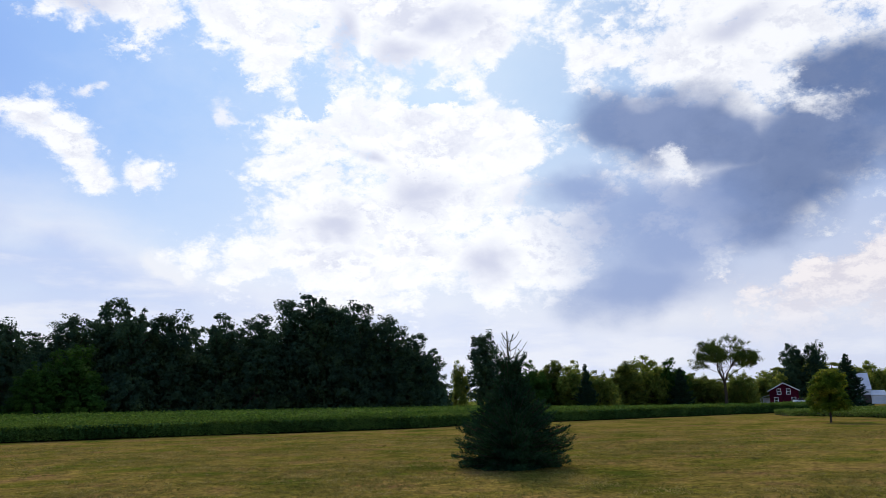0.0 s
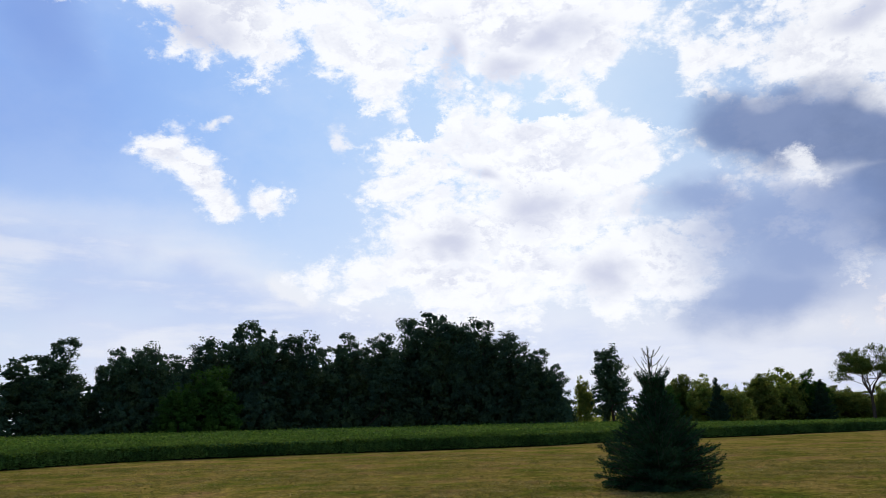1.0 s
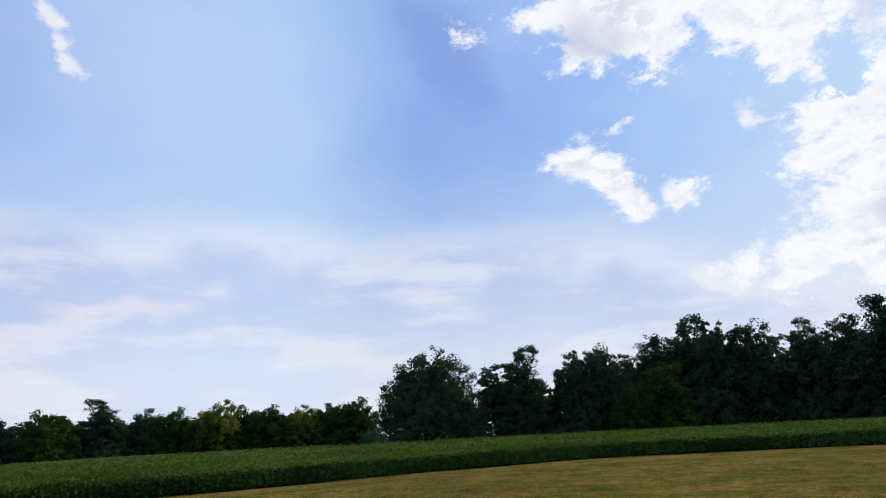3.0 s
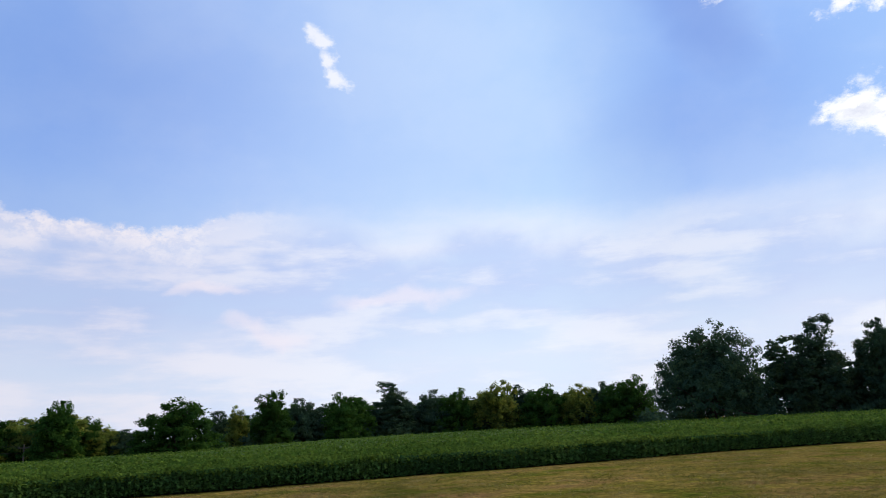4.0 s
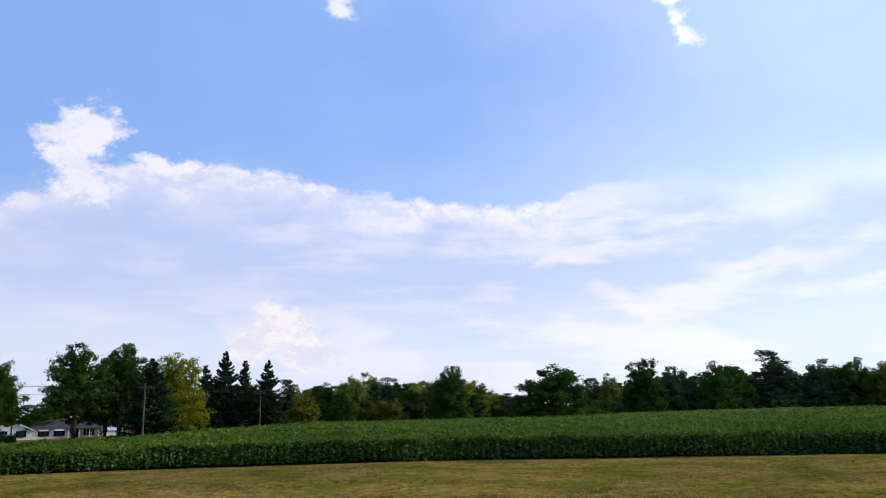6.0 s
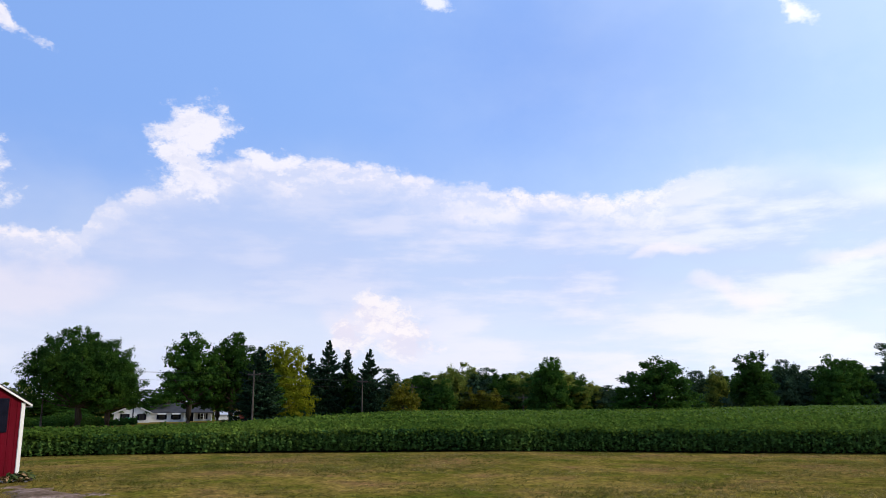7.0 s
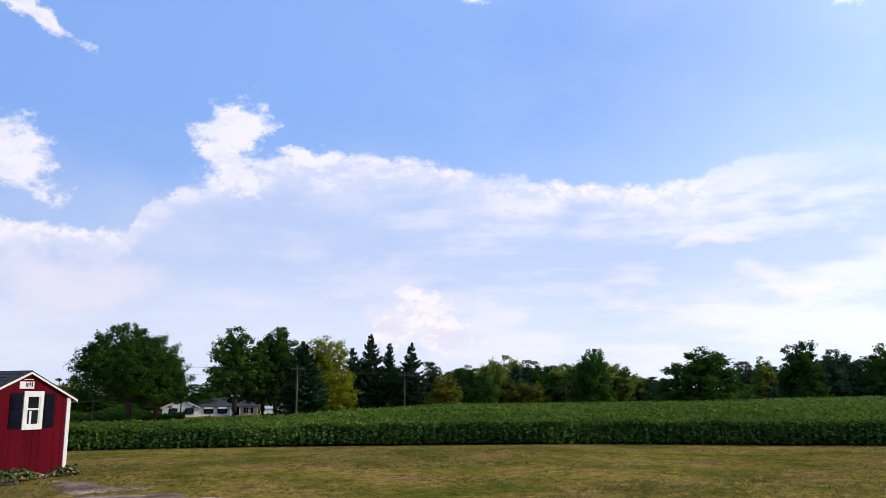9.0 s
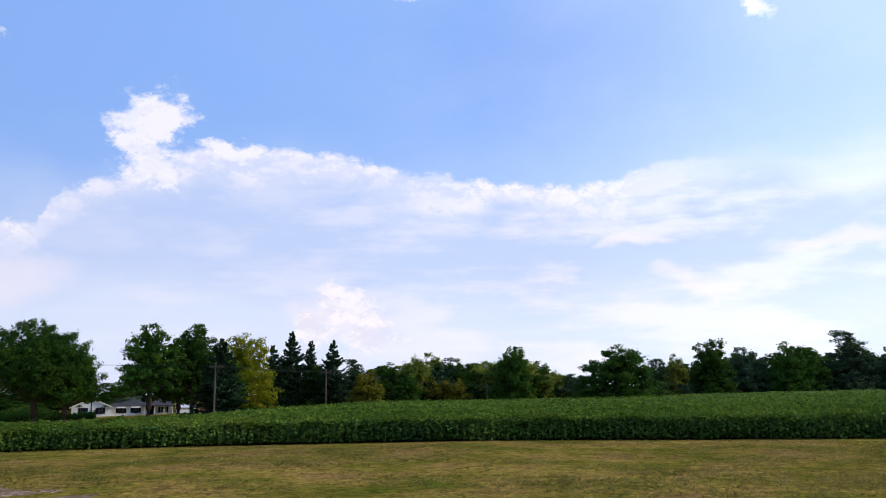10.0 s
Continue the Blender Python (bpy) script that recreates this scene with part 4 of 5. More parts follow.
def back_row(rows, push, factor, seed, spread=1.0):
    """A second, lower row of trees behind and between the trees of a row."""
    rng = np.random.default_rng(seed)
    out = []
    for (x, y, h, r), (x2, y2, h2, r2) in zip(rows, rows[1:]):
        for u in (0.25, 0.75):
            cx, cy = x + (x2 - x) * u, y + (y2 - y) * u
            d = math.hypot(cx, cy)
            k = 1 + push * rng.uniform(0.6, 1.4) / d
            out.append((cx * k, cy * k, (h * (1 - u) + h2 * u) * factor * rng.uniform(0.85, 1.08), max(r, r2) * spread * rng.uniform(0.9, 1.2)))
    return out


plant(wood_kinds, WOODS, "tall dark broadleaf tree in the woods", "woodland trees", 1)
plant(back_kinds[:2], back_row([(-78.9, 88.6, 13.0, 5.0)] + WOODS, 8, 0.86, 2), "dark broadleaf tree deeper in the woods", "woodland trees", 3)
plant(fresh_kinds[1:], [(x, y, h * 0.9, r * 1.5) for x, y, h, r in WOODS_GOLD], "yellowing young tree at the wood's edge", "yellowing trees", 4)
plant(wood_kinds[2:3], NORTH_ROW[1:2], "tall dark broadleaf tree at the end of the woods", "woodland trees", 25)
plant(olive_kinds[:1] + fresh_kinds[:1] + olive_kinds[1:], NORTH_ROW[:1] + NORTH_ROW[2:12] + NORTH_ROW[14:], "green broadleaf tree in the far hedgerow", "hedgerow trees", 5, wide_kinds[2:])
plant(wood_kinds[1:3], [(x, y, h + 0.3, 4.3) for x, y, h, r in NORTH_ROW[12:14]], "tall dark tree behind the red farmhouse", "farmyard trees", 26)
plant(back_kinds[3:], back_row(NORTH_ROW[2:], 14, 0.75, 6, 1.3), "green broadleaf tree in the far hedgerow", "hedgerow trees", 7)
plant(cone_kinds, [(x, y, h, r * 0.8) for x, y, h, r in NORTH_CONIFERS], "dark pointed conifer in the far hedgerow", "conifers", 8)
plant(fresh_kinds[:2] + olive_kinds[:1] + wood_kinds[:2], WEST_ROW, "green broadleaf tree along the field's far side", "hedgerow trees", 9, wide_kinds)
plant(back_kinds[:3], back_row(WEST_ROW, 9, 0.82, 10, 1.1), "green broadleaf tree along the field's far side", "hedgerow trees", 11)
plant(wood_kinds[:1] + fresh_kinds[:2] + olive_kinds[:1] + fresh_kinds[2:], SOUTHWEST_ROW, "green broadleaf tree along the field's far side", "hedgerow trees", 12, wide_kinds)
plant(back_kinds[2:], back_row(SOUTHWEST_ROW[1:11], 12, 0.9, 13, 1.2), "green broadleaf tree along the field's far side", "hedgerow trees", 14)
plant(gold_kinds, SOUTHWEST_GOLD, "yellowing tree in front of the hedgerow", "yellowing trees", 15)
plant(farm_kinds, FARM_TREES, "dark leafy tree by the white farmhouse", "farm trees", 16)
plant(farm_gold, FARM_GOLD, "golden-green tree by the white farmhouse", "farm trees", 17)
plant(cone_kinds, FARM_CONIFERS, "tall dark spruce by the white farmhouse", "farm conifers", 18)
FARM_HEDGE = [(-172, -82, 7.5, 6), (-176, -58, 6.5, 5), (-174, -66, 7.5, 5), (-170, -75, 7, 5), (-165, -84, 7.5, 5.5), (-158, -92, 8, 5), (-151, -99, 7.5, 5), (-142, -103, 8, 5.5)]
plant(back_kinds[2:], FARM_HEDGE, "green tree in the hedge behind the farmhouse", "hedgerow trees", 19)
for kinds in (wood_kinds, gold_kinds, fresh_kinds, olive_kinds, farm_kinds, back_kinds, cone_kinds, farm_gold, wide_kinds):
    drop_source(kinds)


def brush(name, rows, depth, height, count, seed, mat, leaf=1.0):
    """Undergrowth that closes the foot of a row of trees."""
    rng = np.random.default_rng(seed)
    rows = np.array(rows)[:, :2]
    seg = rng.integers(0, len(rows) - 1, count)
    u = rng.uniform(0, 1, (count, 1))
    p = rows[seg] * (1 - u) + rows[seg + 1] * u
    d = p / np.linalg.norm(p, axis=1, keepdims=True)
    p = p + d * rng.uniform(-0.5, 1, (count, 1)) * depth
    h = height * (0.6 + 0.4 * np.sin(p[:, 0] * 0.35) * np.sin(p[:, 1] * 0.41)) * rng.uniform(0, 1, count) ** 0.8
    c = np.stack([p[:, 0], p[:, 1], ground_z(p[:, 0], p[:, 1]) + h], -1)
    nrm = np.concatenate([-d, np.full((count, 1), 0.5)], 1) + rng.normal(size=(count, 3)) * 0.6
    ob = new(name, leaf_mesh(name, c, nrm, rng.uniform(0.3, 0.75, count) * leaf, 0.8, rng, mat))
    return tagged(ob, "tangled green undergrowth at the foot of the trees", "undergrowth", kind="stuff")


brush("undergrowth", [(-80, 86)] + [r[:2] for r in WOODS] + [(0, 118)], 4, 5.0, 16000, 201, LEAF)
brush("undergrowth", [(-80, 88), (-100, 98)] + [r[:2] for r in WEST_ROW], 4, 3.6, 11000, 202, LEAF)
brush("undergrowth", [r[:2] for r in WEST_ROW[-1:] + SOUTHWEST_ROW[1:11]] + [(-150, -22), (-150, -30), (-135, -36)], 5, 3.4, 11000, 203, LEAF_FRESH)
brush("undergrowth", [(0, 150)] + [r[:2] for r in NORTH_ROW[2:]], 6, 3.6, 11000, 204, LEAF_OLIVE)
brush("undergrowth", [(-122, -72), (-127, -63), (-131, -55)], 4, 2.4, 7000, 206, LEAF_FRESH, 0.55)
brush("undergrowth", [(-118, -75), (-135, -88), (-155, -76)], 5, 3.0, 4000, 205, LEAF_FRESH)


# ---------------------------------------------------------------- single trees
big_oak = broad_tree(51, 14.6, 9.0, 0.02, 44000, 0.30, LEAF, lobes=12, trunk_r=0.5, name="oak_tree", clump=0.8)
tagged(big_oak, "broad dark oak at the end of the woods", "tree")
big_oak.matrix_world = Matrix.Translation((-78.9, 88.6, float(ground_z(-78.9, 88.6))))

maple = broad_tree(52, 14.5, 8.3, 0.24, 60000, 0.25, LEAF_FRESH, lobes=15, trunk_r=0.5, name="maple_tree", clump=0.62, spiky=0.95)
tagged(maple, "large round green maple shading the white farmhouse", "tree")
maple.matrix_world = Matrix.Translation((-115.5, -57.0, float(ground_z(-115.5, -57.0)))) @ Matrix.Rotation(2.2, 4, "Z")
second = broad_tree(57, 10.5, 4.6, 0.26, 20000, 0.25, LEAF_FRESH, lobes=9, trunk_r=0.42, name="maple_tree", clump=0.62)
tagged(second, "smaller green maple close beside the large one", "tree")
second.matrix_world = Matrix.Translation((-118.0, -53.8, float(ground_z(-118.0, -53.8))))

elm = vase_tree(53, 17.4, 6.8, LEAF_ELM, 0.36, "elm_tree")
tagged(elm, "tall thin-leaved elm with open spreading limbs", "tree")
elm.matrix_world = Matrix.Translation((62.7, 179.4, float(ground_z(62.7, 179.4))))

small_maple = broad_tree(54, 2.95, 1.10, 0.24, 17000, 0.10, LEAF_MAPLE, lobes=7, trunk_r=0.06, name="young_maple", clump=0.21)
tagged(small_maple, "young maple turning yellow-green, alone on the lawn", "tree")
small_maple.matrix_world = Matrix.Translation((21.5, 45.1, 0))


# ---------------------------------------------------------------- young spruce on the lawn
def young_spruce(x, y, h, r):
    rng = np.random.default_rng(61)
    root = thing("young_spruce", "young dark green spruce with a bare spiky leader, on the lawn", "tree", Matrix.Translation((x, y, 0)))
    bm = bmesh.new()
    tube(bm, [(0, 0, -0.1), (0.02, 0, h * 0.5), (-0.05, 0, h * 0.86), (-0.06, 0, h)], [0.06, 0.04, 0.018, 0.006], 8)
    part("trunk", bm, BARK, root)
    pts, nrm, along, long_ = [], [], [], []
    tiers = 30
    for k in range(tiers):
        f = k / (tiers - 1)
        z = 0.06 + (h * 0.95 - 0.06) * f
        def taper(q):
            return float(np.interp(q, [0.0, 0.3, 0.6, 1.0, 1.4, 1.8, 2.1, 2.4, 2.6, 3.0, 3.3], [1.28, 1.42, 1.36, 1.16, 0.86, 0.60, 0.40, 0.26, 0.46, 0.30, 0.06]))

        bare = z > 2.44
        reach = taper(z) if bare else taper(z + taper(z) * max(0.0, 0.95 * f - 0.05))
        count = (5 if k % 2 == 0 else 0) if bare else int(22 * (1 - f)) + 6
        wood = bmesh.new()
        for j in range(count):
            a = 2 * math.pi * (j + rng.uniform(-0.35, 0.35)) / count + 1.3 * k
            ln = reach * rng.uniform(0.80, 1.10) * (rng.uniform(0.55, 1.1) if bare else 1.0)
            d = np.array([math.cos(a), math.sin(a), 0.0])
            up = rng.uniform(0.05, 0.30) + 1.0 * min(f, 0.6) + (0.2 if bare else 0)
            sag = 0.20 * (1 - f)
            bones = [d * ln * u + np.array([0, 0, z + ln * (up * u ** 1.8 - sag * u)]) for u in (0.05, 0.4, 0.75, 1.0)]
            tube(wood, bones, [0.009, 0.008, 0.006, 0.004] if bare else [0.018, 0.014, 0.012, 0.008], 4)
            m = int(16 + 40 * ln) if bare else int(70 + 150 * ln)
            u = rng.uniform(0.1, 1.04, m) ** 0.7
            side = np.array([-d[1], d[0], 0])
            wide = 0.02 if bare else 0.16
            spread = rng.normal(0, wide, m) * ln * np.sqrt(1.06 - np.minimum(u, 1.0)) + rng.normal(0, 0.012, m)
            p = d[None] * (u * ln)[:, None] + side[None] * spread[:, None]
            p[:, 2] += z + ln * (up * u ** 1.8 - sag * u) + rng.normal(0, 0.008 if bare else 0.03, m) + np.abs(spread) * 0.35
            pts.append(p)
            long_.append(rng.uniform(0.025, 0.055, m) if bare else rng.uniform(0.04, 0.10, m))
            nrm.append(rng.normal(size=(m, 3)) + (0, 0, 0.6))
            along.append(d[None] * rng.uniform(0.4, 1.1, (m, 1)) + side[None] * (np.sign(spread) * 0.55)[:, None] + np.array([0, 0, 0.85])[None] * rng.uniform(0.1, 1.3, (m, 1)))
        part("branch_whorl", wood, BARK, root)
    m = 260                                                   # short needles up the bare leader
    zz = rng.uniform(0.62, 1.0, m) * h
    w = unit(rng.normal(size=(m, 3)) * (1, 1, 0))
    pts.append(np.stack([-0.05 + 0 * zz, 0 * zz, zz], -1) + w * 0.02)
    nrm.append(rng.normal(size=(m, 3)))
    along.append(w + (0, 0, 1.2))
    long_.append(rng.uniform(0.03, 0.07, m))
    pts, nrm, along = np.concatenate(pts), np.concatenate(nrm), np.concatenate(along)
    pts[:, 2] = np.maximum(pts[:, 2], 0.03)
    part("needles", leaf_mesh("needles", pts, nrm, np.concatenate(long_), 0.22, rng, SPRUCE, along), None, root)
    return root


young_spruce(1.62, 19.9, 3.32, 1.42)


# ---------------------------------------------------------------- red garden shed
SHED = 0.907                        # the shed is a little under 2.3 m wide


def shed_xy(s, out):
    """A place on the ground s along the gable from its far corner and out from it towards the lawn."""
    x, y = -22.86 + 0.9651 * s + 0.2619 * out, -11.55 - 0.2619 * s + 0.9651 * out
    return -4.09 + SHED * (x + 4.09), -0.57 + SHED * (y + 0.57)


def garden_shed():
    # local x runs along the gable from its far corner, local y points out of the gable towards the lawn
    W, EAVE, PEAK, DEEP, LOW = 2.48, 1.69, 2.25, 3.0, -0.165
    root = thing("garden_shed", "small red wooden shed with white trim and dark shutters", "shed",
                 Matrix.Translation((*shed_xy(0, 0), 0.1483)) @ Matrix.Rotation(math.atan2(-0.2619, 0.9651), 4, "Z") @ Matrix.Scale(SHED, 4))
    slope = (PEAK - EAVE) / (W / 2)

    def roof_z(x):
        return EAVE + slope * min(x, W - x)

    front = part("front_wall", prism([(0.02, LOW + 0.04), (W - 0.02, LOW + 0.04), (W - 0.02, EAVE), (W / 2, PEAK - 0.02), (0.02, EAVE)], -0.05, -0.012), RED, root)
    pitch = W / 12
    for i in range(12):
        x0, x1 = i * pitch + 0.0025, (i + 1) * pitch - 0.0025
        xs = [x0, x1] if not (x0 < W / 2 < x1) else [x0, W / 2, x1]
        part("plank", prism([(x0, LOW + 0.06), (x1, LOW + 0.06)] + [(x, roof_z(x) - 0.03) for x in xs[::-1]], -0.012, -0.002 - 0.002 * (i % 3)), RED, front)
    part("back_wall", prism([(0, LOW + 0.1), (W, LOW + 0.1), (W, EAVE), (W / 2, PEAK - 0.02), (0, EAVE)], -DEEP, -DEEP + 0.05), RED, root)
    for x0, x1 in ((0.0, 0.04), (W - 0.04, W)):
        wall = part("side_wall", box(x0, x1, -DEEP + 0.05, -0.05, LOW + 0.1, EAVE), RED, root)
        out = -0.012 if x0 == 0 else W
        for i in range(14):
            y0 = -DEEP + 0.06 + i * (DEEP - 0.12) / 14
            part("plank", box(out, out + 0.012, y0, y0 + (DEEP - 0.12) / 14 - 0.01, LOW + 0.13, EAVE - 0.02), RED, wall)
    for x in (0.0, W - 0.09):
        part("corner_trim", box(x - 0.015, x + 0.10, -0.03, 0.022, LOW + 0.015, EAVE - 0.01, 0.004), WHITE, root, "white corner board")
    part("base_trim", box(0.10, W - 0.09, -0.03, 0.018, LOW + 0.005, LOW + 0.075, 0.004), WHITE, root, "white skirting board")
    for x in (0.25, W - 0.35):
        part("skid", box(x, x + 0.1, -DEEP, 0.0, LOW - 0.02, LOW + 0.12), WOOD, root)
    part("floor", box(0.0, W, -DEEP, -0.05, LOW + 0.08, LOW + 0.12), WOOD, root)
    # roof: two decks, shingle courses, white rake and eave boards
    over, lift = 0.17, 0.03
    for sgn in (-1, 1):
        def at(u, up=0.0):  # u: 0 at the ridge, 1 at the eave end
            dx = u * (W / 2 + over)
            return W / 2 + sgn * dx, PEAK + lift - slope * dx + up
        deck = part("roof_deck", prism([at(0), at(1), (at(1)[0], at(1)[1] - 0.04), (at(0)[0], at(0)[1] - 0.04)], -DEEP - 0.1, 0.05), WOOD, root)
        for i in range(9):
            u0, u1 = i / 9 - (0.01 if i else 0), (i + 1) / 9 + 0.015
            part("shingle_course", prism([at(u0, 0.004), at(u1, 0.016), at(u1, 0.024), at(u0, 0.010)], -DEEP - 0.12, 0.07), SHINGLE, deck)
        part("rake_board", prism([at(0, -0.005), at(1, -0.005), (at(1)[0], at(1)[1] - 0.055), (at(0)[0], at(0)[1] - 0.055)], 0.05, 0.066), WHITE, root, "white rake board")
        ex, ez = at(1)
        part("eave_board", box(min(ex, ex + sgn * 0.015), max(ex, ex + sgn * 0.015), -DEEP - 0.1, 0.062, ez - 0.075, ez - 0.005), WHITE, root, "white eave board")
    part("ridge_cap", prism([(W / 2 - 0.1, PEAK + lift - 0.035), (W / 2, PEAK + lift + 0.03), (W / 2 + 0.1, PEAK + lift - 0.035), (W / 2, PEAK + lift + 0.012)], -DEEP - 0.12, 0.07), SHINGLE, root)
    # window
    x0, x1, z0, z1 = 0.81, 1.37, 0.95, 1.83
    win = part("window", box(x0 + 0.08, x1 - 0.08, 0.0, 0.012, z0 + 0.1, z1 - 0.1), GLASS, root, "dark sash window")
    for a0, a1, b0, b1 in ((x0, x0 + 0.105, z0, z1), (x1 - 0.105, x1, z0, z1), (x0 + 0.105, x1 - 0.105, z0, z0 + 0.13), (x0 + 0.105, x1 - 0.105, z1 - 0.13, z1)):
        part("frame_board", box(a0, a1, 0.0, 0.035, b0, b1, 0.005), WHITE, win, "white window board")
    part("sash_bar", box(x0 + 0.105, x1 - 0.105, 0.012, 0.028, 1.40, 1.44), WHITE, win)
    for a0 in (x0 + 0.105, x1 - 0.13):
        part("sash_stile", box(a0, a0 + 0.025, 0.012, 0.022, z0 + 0.13, z1 - 0.13), WHITE, win)
    part("curtain", box(x0 + 0.31, x0 + 0.37, 0.012, 0.015, z0 + 0.14, 1.38), SIDING, win)
    for a0, a1 in ((0.47, 0.80), (1.38, 1.72)):
        sh = part("shutter", box(a0, a1, 0.0, 0.018, 0.99, 1.78, 0.004), NAVY, root, "dark navy shutter")
        for b0, b1 in ((1.03, 1.36), (1.42, 1.73)):
            part("panel", box(a0 + 0.05, a1 - 0.05, 0.018, 0.027, b0, b1, 0.007), NAVY, sh)
    sign = part("sign_board", box(1.11, 1.51, 0.0, 0.02, 1.885, 2.05, 0.004), WHITE, root, "small white board with dark marks")
    for a0, a1, b0, b1 in ((1.16, 1.19, 1.93, 2.03), (1.21, 1.25, 1.96, 2.03), (1.28, 1.31, 1.93, 2.02), (1.33, 1.35, 1.93, 2.03)):
        part("mark", box(a0, a1, 0.02, 0.023, b0, b1), NAVY, sign)
    part("peak_slat", box(1.15, 1.40, 0.0, 0.02, 2.09, 2.105), WHITE, root)
    return root


garden_shed()


def leaf_clump(x, y, r, count, size, mat, seed, name, label, category):
    """A low clump of broad leaves that arch outwards from one crown."""
    rng = np.random.default_rng(seed)
    a, u = rng.uniform(0, 6.28, count), rng.uniform(0.15, 1, count)
    d = np.stack([np.cos(a), np.sin(a), 0 * a], -1)
    p = d * (u * r)[:, None]
    p[:, 2] = r * (0.75 * np.sin(np.pi * np.minimum(u * 0.75 + 0.15, 1)) * rng.uniform(0.5, 1.2, count)) + 0.03
    root = thing(name, label, category, Matrix.Translation((x, y, 0)))
    bm = bmesh.new()
    for i in range(0, count, 4):
        tube(bm, [(0, 0, 0), tuple(p[i] * (0.5, 0.5, 0.8)), tuple(p[i])], [0.008, 0.006, 0.004], 3)
    part("stems", bm, mat, root)
    part("leaves", leaf_mesh("leaves", p, d * 0.6 + (0, 0, 1) + rng.normal(size=(count, 3)) * 0.4, rng.uniform(0.7, 1.3, count) * size, 0.6, rng, mat, d + (0, 0, -0.2)), None, root)


for i, (s, out, r, k) in enumerate(((0.05, 0.25, 0.24, 46), (0.42, 0.22, 0.20, 36), (1.25, 0.28, 0.16, 30), (1.62, 0.35, 0.30, 60), (1.95, 0.38, 0.28, 55), (2.25, 0.42, 0.3, 60))):
    leaf_clump(*shed_xy(s, out), r * 0.9, int(k * 1.6), 0.115, HOSTA, 70 + i, "hosta", "low leafy hosta against the red shed", "plant")
for i, (s, out, r) in enumerate(((1.42, 0.3, 0.18), (1.12, 0.33, 0.13), (2.12, 0.34, 0.24), (1.8, 0.42, 0.2), (0.25, 0.3, 0.2), (2.4, 0.4, 0.2), (0.62, 0.26, 0.12))):
    leaf_clump(*shed_xy(s, out), r, 26, 0.11, DRY, 80 + i, "withered_plant", "withered tan plant beside the shed", "plant")


def stone(x, y, r, seed):
    rng = np.random.default_rng(seed)
    bm = bmesh.new()
    bmesh.ops.create_icosphere(bm, subdivisions=2, radius=r)
    for v in bm.verts:
        v.co *= 1 + 0.25 * noise.noise(v.co * 3 / r + Vector((seed, 0, 0)))
        v.co.z *= 0.65
    ob = part("stone", bm, STONE)
    ob.matrix_world = Matrix.Translation((x, y, r * 0.3)) @ Matrix.Rotation(rng.uniform(0, 6), 4, "Z")
    tagged(ob, "grey edging stone by the shed", "stone", "edging stones")


for i, (s, out, r) in enumerate(((-0.12, 0.2, 0.10), (1.86, 0.55, 0.06), (2.25, 0.6, 0.07), (0.85, 0.3, 0.05), (0.2, 0.45, 0.05))):
    stone(*shed_xy(s, out), r, 90 + i)


POOLS = [(-17.7, -7.5, 0.42, 0.80), (-15.6, -5.9, 0.6, 0.5)]      # middle, half width and half length of each puddle


def worn_ground(outline):
    """Bare earth: an uneven sheet that rises out of the lawn inside the outline and sinks under it at a ragged rim, hollowed for the puddles."""
    pts = np.array(outline, float)
    lo, hi = pts.min(0) - 1.2, pts.max(0) + 1.2
    gx, gy = np.meshgrid(np.arange(lo[0], hi[0], 0.07), np.arange(lo[1], hi[1], 0.07), indexing="ij")
    inside, gap = np.zeros(gx.shape, bool), np.full(gx.shape, 9.0)
    for (x0, y0), (x1, y1) in zip(pts, np.roll(pts, -1, 0)):
        inside ^= ((y0 > gy) != (y1 > gy)) & (gx < (x1 - x0) * (gy - y0) / (y1 - y0 + 1e-9) + x0)
        u = np.clip(((gx - x0) * (x1 - x0) + (gy - y0) * (y1 - y0)) / ((x1 - x0) ** 2 + (y1 - y0) ** 2), 0, 1)
        gap = np.minimum(gap, np.hypot(gx - x0 - u * (x1 - x0), gy - y0 - u * (y1 - y0)))
    depth = np.where(inside, gap, -gap)
    lumps = np.array([noise.fractal((x * 1.3, y * 1.3, 0.0), 0.8, 2.1, 5) for x, y in zip(gx.ravel(), gy.ravel())]).reshape(gx.shape)
    fine = np.array([noise.noise((x * 6, y * 6, 3.0)) for x, y in zip(gx.ravel(), gy.ravel())]).reshape(gx.shape)
    rise = np.clip(depth * 0.12 + 0.012 + lumps * 0.05, -0.05, 0.045) + fine * 0.008
    for px, py, a, b in POOLS:
        rise -= 0.065 * np.exp(-((gx - px) / a) ** 2 - ((gy - py) / b) ** 2)
    n, k = gx.shape
    i, j = np.meshgrid(np.arange(n - 1), np.arange(k - 1), indexing="ij")
    f = np.stack([i * k + j, (i + 1) * k + j, (i + 1) * k + j + 1, i * k + j + 1], -1).reshape(-1, 4)
    v = np.stack([gx, gy, lawn_z(gx, gy) + rise], -1).reshape(-1, 3)
    ob = new("bare_dirt", mesh_from("bare_dirt", v, f, DIRT))
    tagged(ob, "bare damp dirt worn into the lawn", "dirt", kind="structure")


